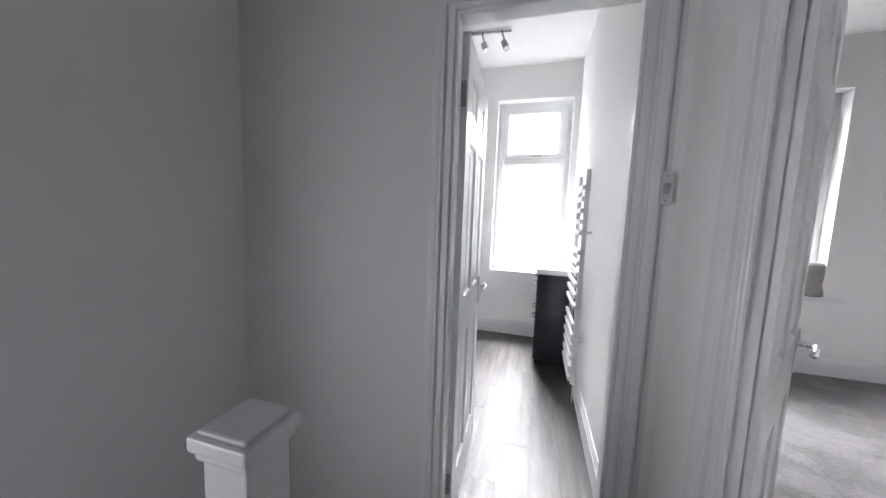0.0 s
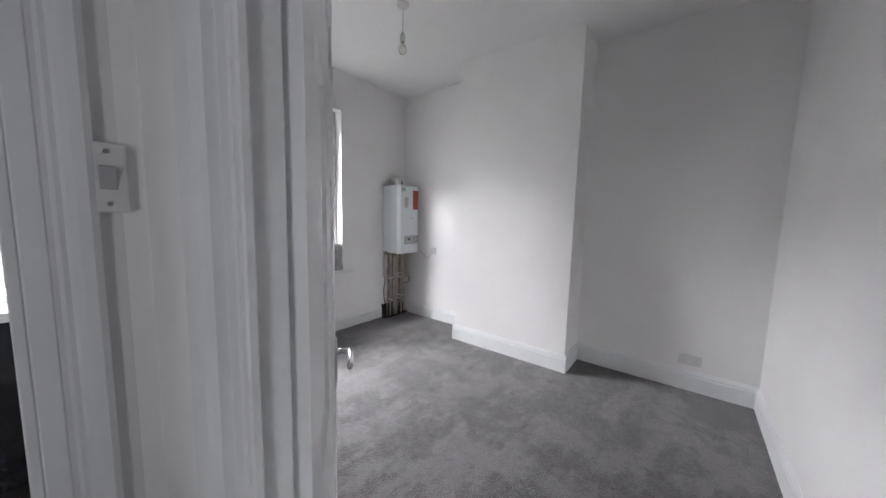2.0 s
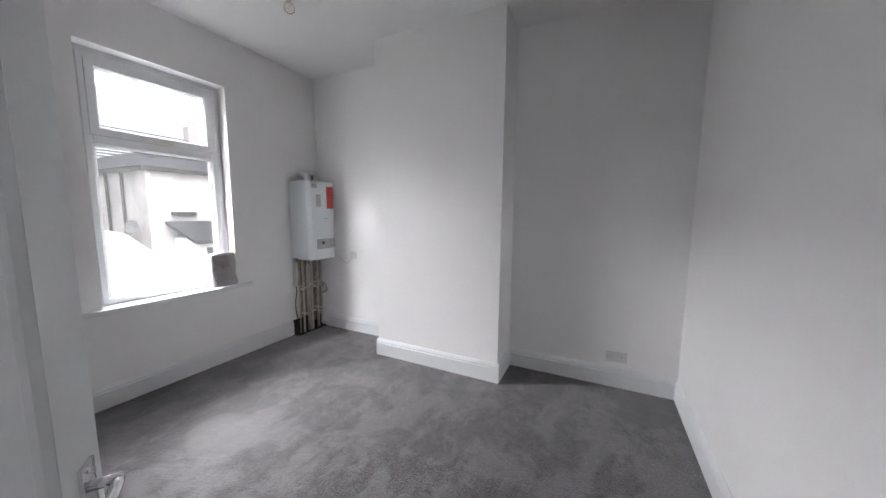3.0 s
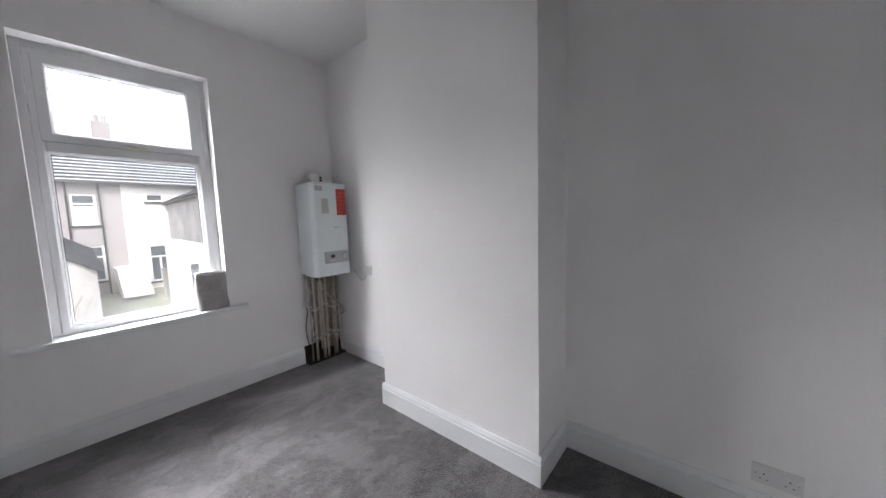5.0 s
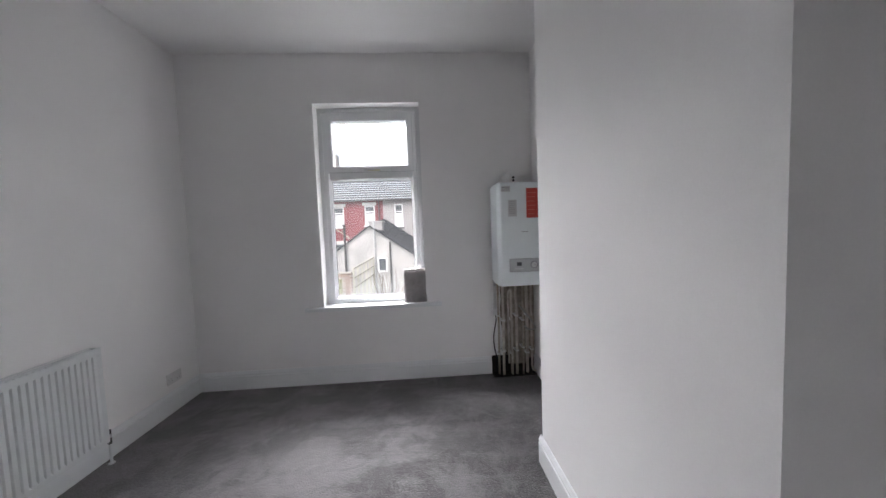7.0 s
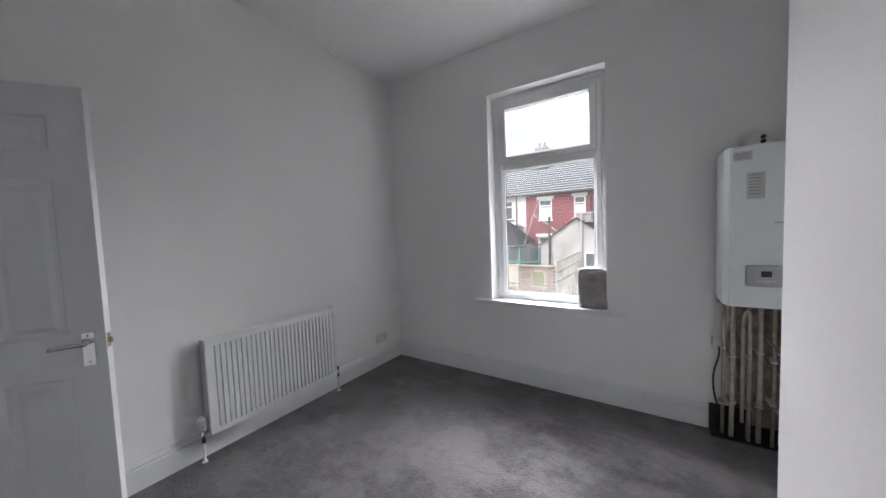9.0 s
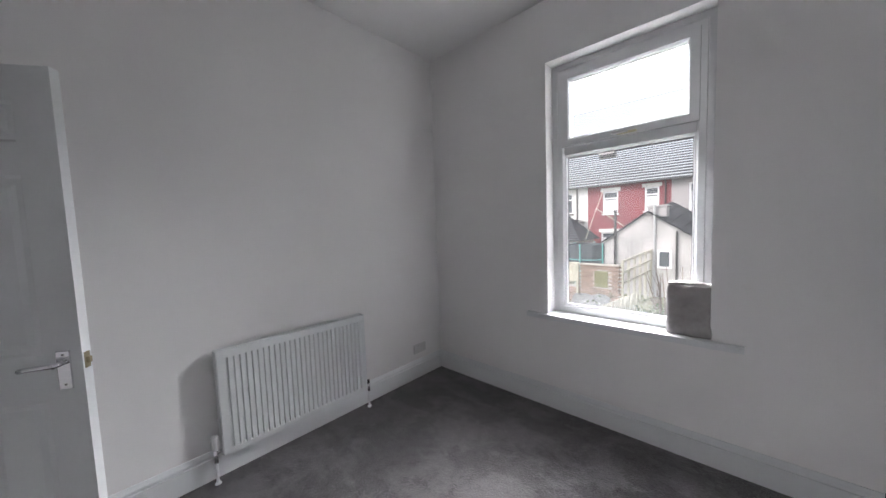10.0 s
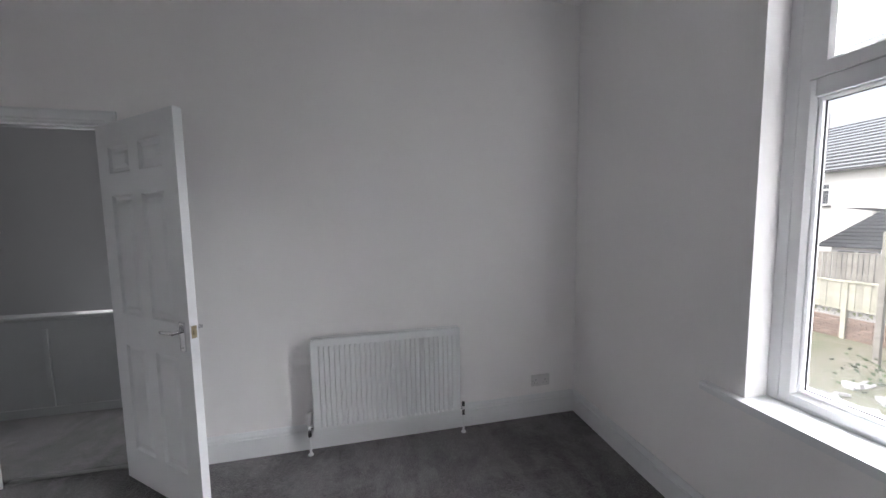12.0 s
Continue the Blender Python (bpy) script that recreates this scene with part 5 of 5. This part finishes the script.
# open pickets along the path
pk = thing("picket_fence", None, None, pose(-0.7, 10.2, GZ), "low fence of pale rounded pickets in the yard", "fence")
me = mesh_from(box(-0.022, 0.022, -0.035, 0.035, 0.0, 1.0, 0.006, None, 1), "picket", PALEF)
for k in range(22):
    o = new("picket", me)
    o.parent = pk
    o.matrix_local = pose(0.02 * k, 0.14 * k, 0.01 * math.sin(k * 1.7), 2.0 * math.sin(k * 2.3), 4, 0)
for z in (0.3, 0.78):
    part("rail", rod((0.03, -0.05, z), (0.45, 3.0, z), 0.025, 6), PALEF, pk)
fence("sloping timber fence beside the steps", 3.9, 20.2, 4.7, 16.5, GZ, -0.55, 30)
post = thing("line_post", box(-0.05, 0.05, -0.05, 0.05, GZ, 1.08, 0.01), FENCE, pose(-2.77, 13.5, 0), "tall pale timber washing-line post", "post")

# trampoline with a net cage
tr = thing("trampoline", None, None, pose(-3.3, 17.9, GZ - 0.62), "round garden trampoline with dark net and teal poles", "trampoline")
R = 0.90
part("net", lathe([(R, 1.75), (R * 1.02, 2.78), (R * 1.0, 2.78), (R * 0.98, 1.75)], 24), NETD, tr)
part("mat", lathe([(0, 1.72), (R + 0.1, 1.72), (R + 0.1, 1.76), (0, 1.76)], 24), NETD, tr)
bm = None
for z in (1.80, 2.1):
    ringpts = [(R * 1.05 * math.cos(2 * math.pi * k / 20), R * 1.05 * math.sin(2 * math.pi * k / 20), z) for k in range(21)]
    bm = tube(ringpts, 0.025, 6, bm, 0)
part("safety_pad", bm, TEAL, tr)
for k in range(6):
    a = 2 * math.pi * k / 6 + 0.5
    part("pole", rod((R * 1.07 * math.cos(a), R * 1.07 * math.sin(a), 0), (R * 1.07 * math.cos(a), R * 1.07 * math.sin(a), 2.85), 0.03, 8), TEAL, tr)

# garden steps, bare shrub and brambles
st = thing("garden_steps", None, None, pose(3.1, 20.6, GZ + 0.2), "brick garden steps up to the white house", "steps")
for k in range(6):
    part("step", box(-0.5, 0.5, 0.3 * k, 0.3 * k + 2.0, 0.19 * k, 0.19 * (k + 1), 0.01), WHITEH, st)
sh = thing("bare_shrub", None, None, pose(0.45, 13.6, GZ), "leafless tangled shrub in the yard", "shrub")
rng = random.Random(9)
bm = None
for k in range(46):
    a, l, t = rng.uniform(0, 6.28), rng.uniform(0.7, 1.9), rng.uniform(0.1, 0.9)
    p1 = Vector((math.cos(a) * t * l * 0.5, math.sin(a) * t * l * 0.4, l * 0.55))
    p2 = p1 + Vector((math.cos(a + 0.6) * 0.35 * l * t, math.sin(a + 0.6) * 0.3 * l, l * 0.35))
    bm = tube([(0.08 * math.cos(a), 0.08 * math.sin(a), 0), p1, p2], rng.uniform(0.006, 0.016), 5, bm, 1)
part("branches", bm, TWIG, sh)
verts, faces = [], []
for k in range(2600):
    c = Vector((rng.gauss(0.5, 1.2), rng.gauss(12.6, 0.8), GZ + abs(rng.gauss(0.15, 0.22))))
    u = Vector((rng.uniform(-1, 1), rng.uniform(-1, 1), rng.uniform(-0.6, 0.8))).normalized() * rng.uniform(0.03, 0.07)
    w = u.orthogonal().normalized() * rng.uniform(0.02, 0.045)
    i = len(verts)
    verts += [c - u, c + w, c + u, c - w]
    faces.append((i, i + 1, i + 2, i + 3))
me = bpy.data.meshes.new("brambles")
me.from_pydata([tuple(v) for v in verts], [], faces)
me.materials.append(LEAF)
tagged(new("brambles", me), "low green brambles across the yard", "brambles", kind="stuff")

# crumpled sheet, broken slabs and planks in the yard, porch, wires
SHEET = material("pale_plastic_sheet", (0.36, 0.37, 0.37), 0.35, vary=0.12, scale=5, bump=0.2)
bm = bmesh.new()
g = [[bm.verts.new((0.13 * i - 0.6 + 0.05 * noise.noise(Vector((i * 0.7, k * 0.7, 1))), 0.09 * k, max(0.0, 0.30 * noise.noise(Vector((i * 0.33, k * 0.4, 6))) + 0.35 * (k / 9) + 0.16 * abs(noise.noise(Vector((i * 0.9, k * 0.8, 3)))))) ) for k in range(10)] for i in range(11)]
for i in range(10):
    for k in range(9):
        bm.faces.new((g[i][k], g[i + 1][k], g[i + 1][k + 1], g[i][k + 1]))
bmesh.ops.solidify(bm, geom=bm.faces[:], thickness=0.006)
thing("plastic_sheet", bm, SHEET, pose(-2.0, 13.9, GZ + 0.01, 0, 0, 8), "crumpled pale plastic sheet against the yard wall", "plastic sheet", smooth=True)
rng = random.Random(21)
bm = None
for k in range(90):
    x, y, s = rng.uniform(-2.2, 2.6), rng.uniform(10.2, 14.6), rng.uniform(0.06, 0.24)
    b2 = box(-s, s, -s * rng.uniform(0.2, 0.8), s * rng.uniform(0.2, 0.8), 0, rng.uniform(0.02, 0.09), 0.006, None, 1)
    bmesh.ops.transform(b2, matrix=pose(x, y, GZ + rng.uniform(0.0, 0.05), rng.uniform(-12, 12), rng.uniform(-12, 12), rng.uniform(0, 360)), verts=b2.verts[:])
    bm = join(bm, b2)
thing("yard_rubble", bm, GREYH, label="broken slabs and rubble across the back yard", category="rubble", kind="stuff")
pr = thing("back_porch", None, None, pose(-6.75, 22.4, GZ), "white lean-to back porch with a glazed door", "porch")
part("wall", box(-1.1, 1.15, 0, 1.58, 0, 3.2, 0.01), WHITEH, pr)
bm = bmesh.new()
lo = [bm.verts.new(p) for p in ((-1.25, -0.2, 3.72), (1.3, -0.2, 3.28), (1.3, 1.58, 3.28), (-1.25, 1.58, 3.72))]
bm.faces.new(lo)
bmesh.ops.solidify(bm, geom=bm.faces[:], thickness=0.10)
part("roof", bm, TILE, pr)
w = part("door", box(0.2, 1.0, -0.03, 0.01, 0.9, 3.0), UPVC, pr, "white glazed door")
for a in (0.27, 0.64):
    part("pane", box(a, a + 0.29, -0.036, -0.028, 1.9, 2.9), PANE, w)
wire = thing("overhead_wire", tube([(-4.35, 23.9, 3.3), (-4.1, 21.9, 2.2), (-3.9, 20.2, 1.2), (-3.7, 18.7, 0.35)], 0.014, 6), PALEF, label="pale wire slung from the red house to the yard", category="wire")
part("stay_pole", rod((-4.75, 23.92, 2.15), (-3.1, 23.6, 1.0), 0.03, 8), PALEF, wire)

# ---- vinyl planks of the bathroom floor ----
PLK = mesh_from(box(-0.0761, 0.0761, -0.456, 0.456, -0.006, 0.0, 0.0004, None, 1), "plank", VINYL)
fl = bpy.data.objects["floor_bathroom"]
for i in range(12):
    for j in range(4):
        x, y = LEFT + 0.076 + 0.1525 * i, BFY0 + 0.30 * (i * 7 % 3) + 0.9125 * j - 0.1
        if x + 0.076 > PX + 0.01:
            continue
        y0, y1 = max(y - 0.4555, BFY0), min(y + 0.4555, WY)
        if y1 - y0 < 0.03:
            continue
        o = new("plank", PLK)
        o.parent = fl
        o.matrix_local = Matrix.LocRotScale((x, (y0 + y1) / 2, 0.0), None, (1, (y1 - y0) / 0.911, 1))
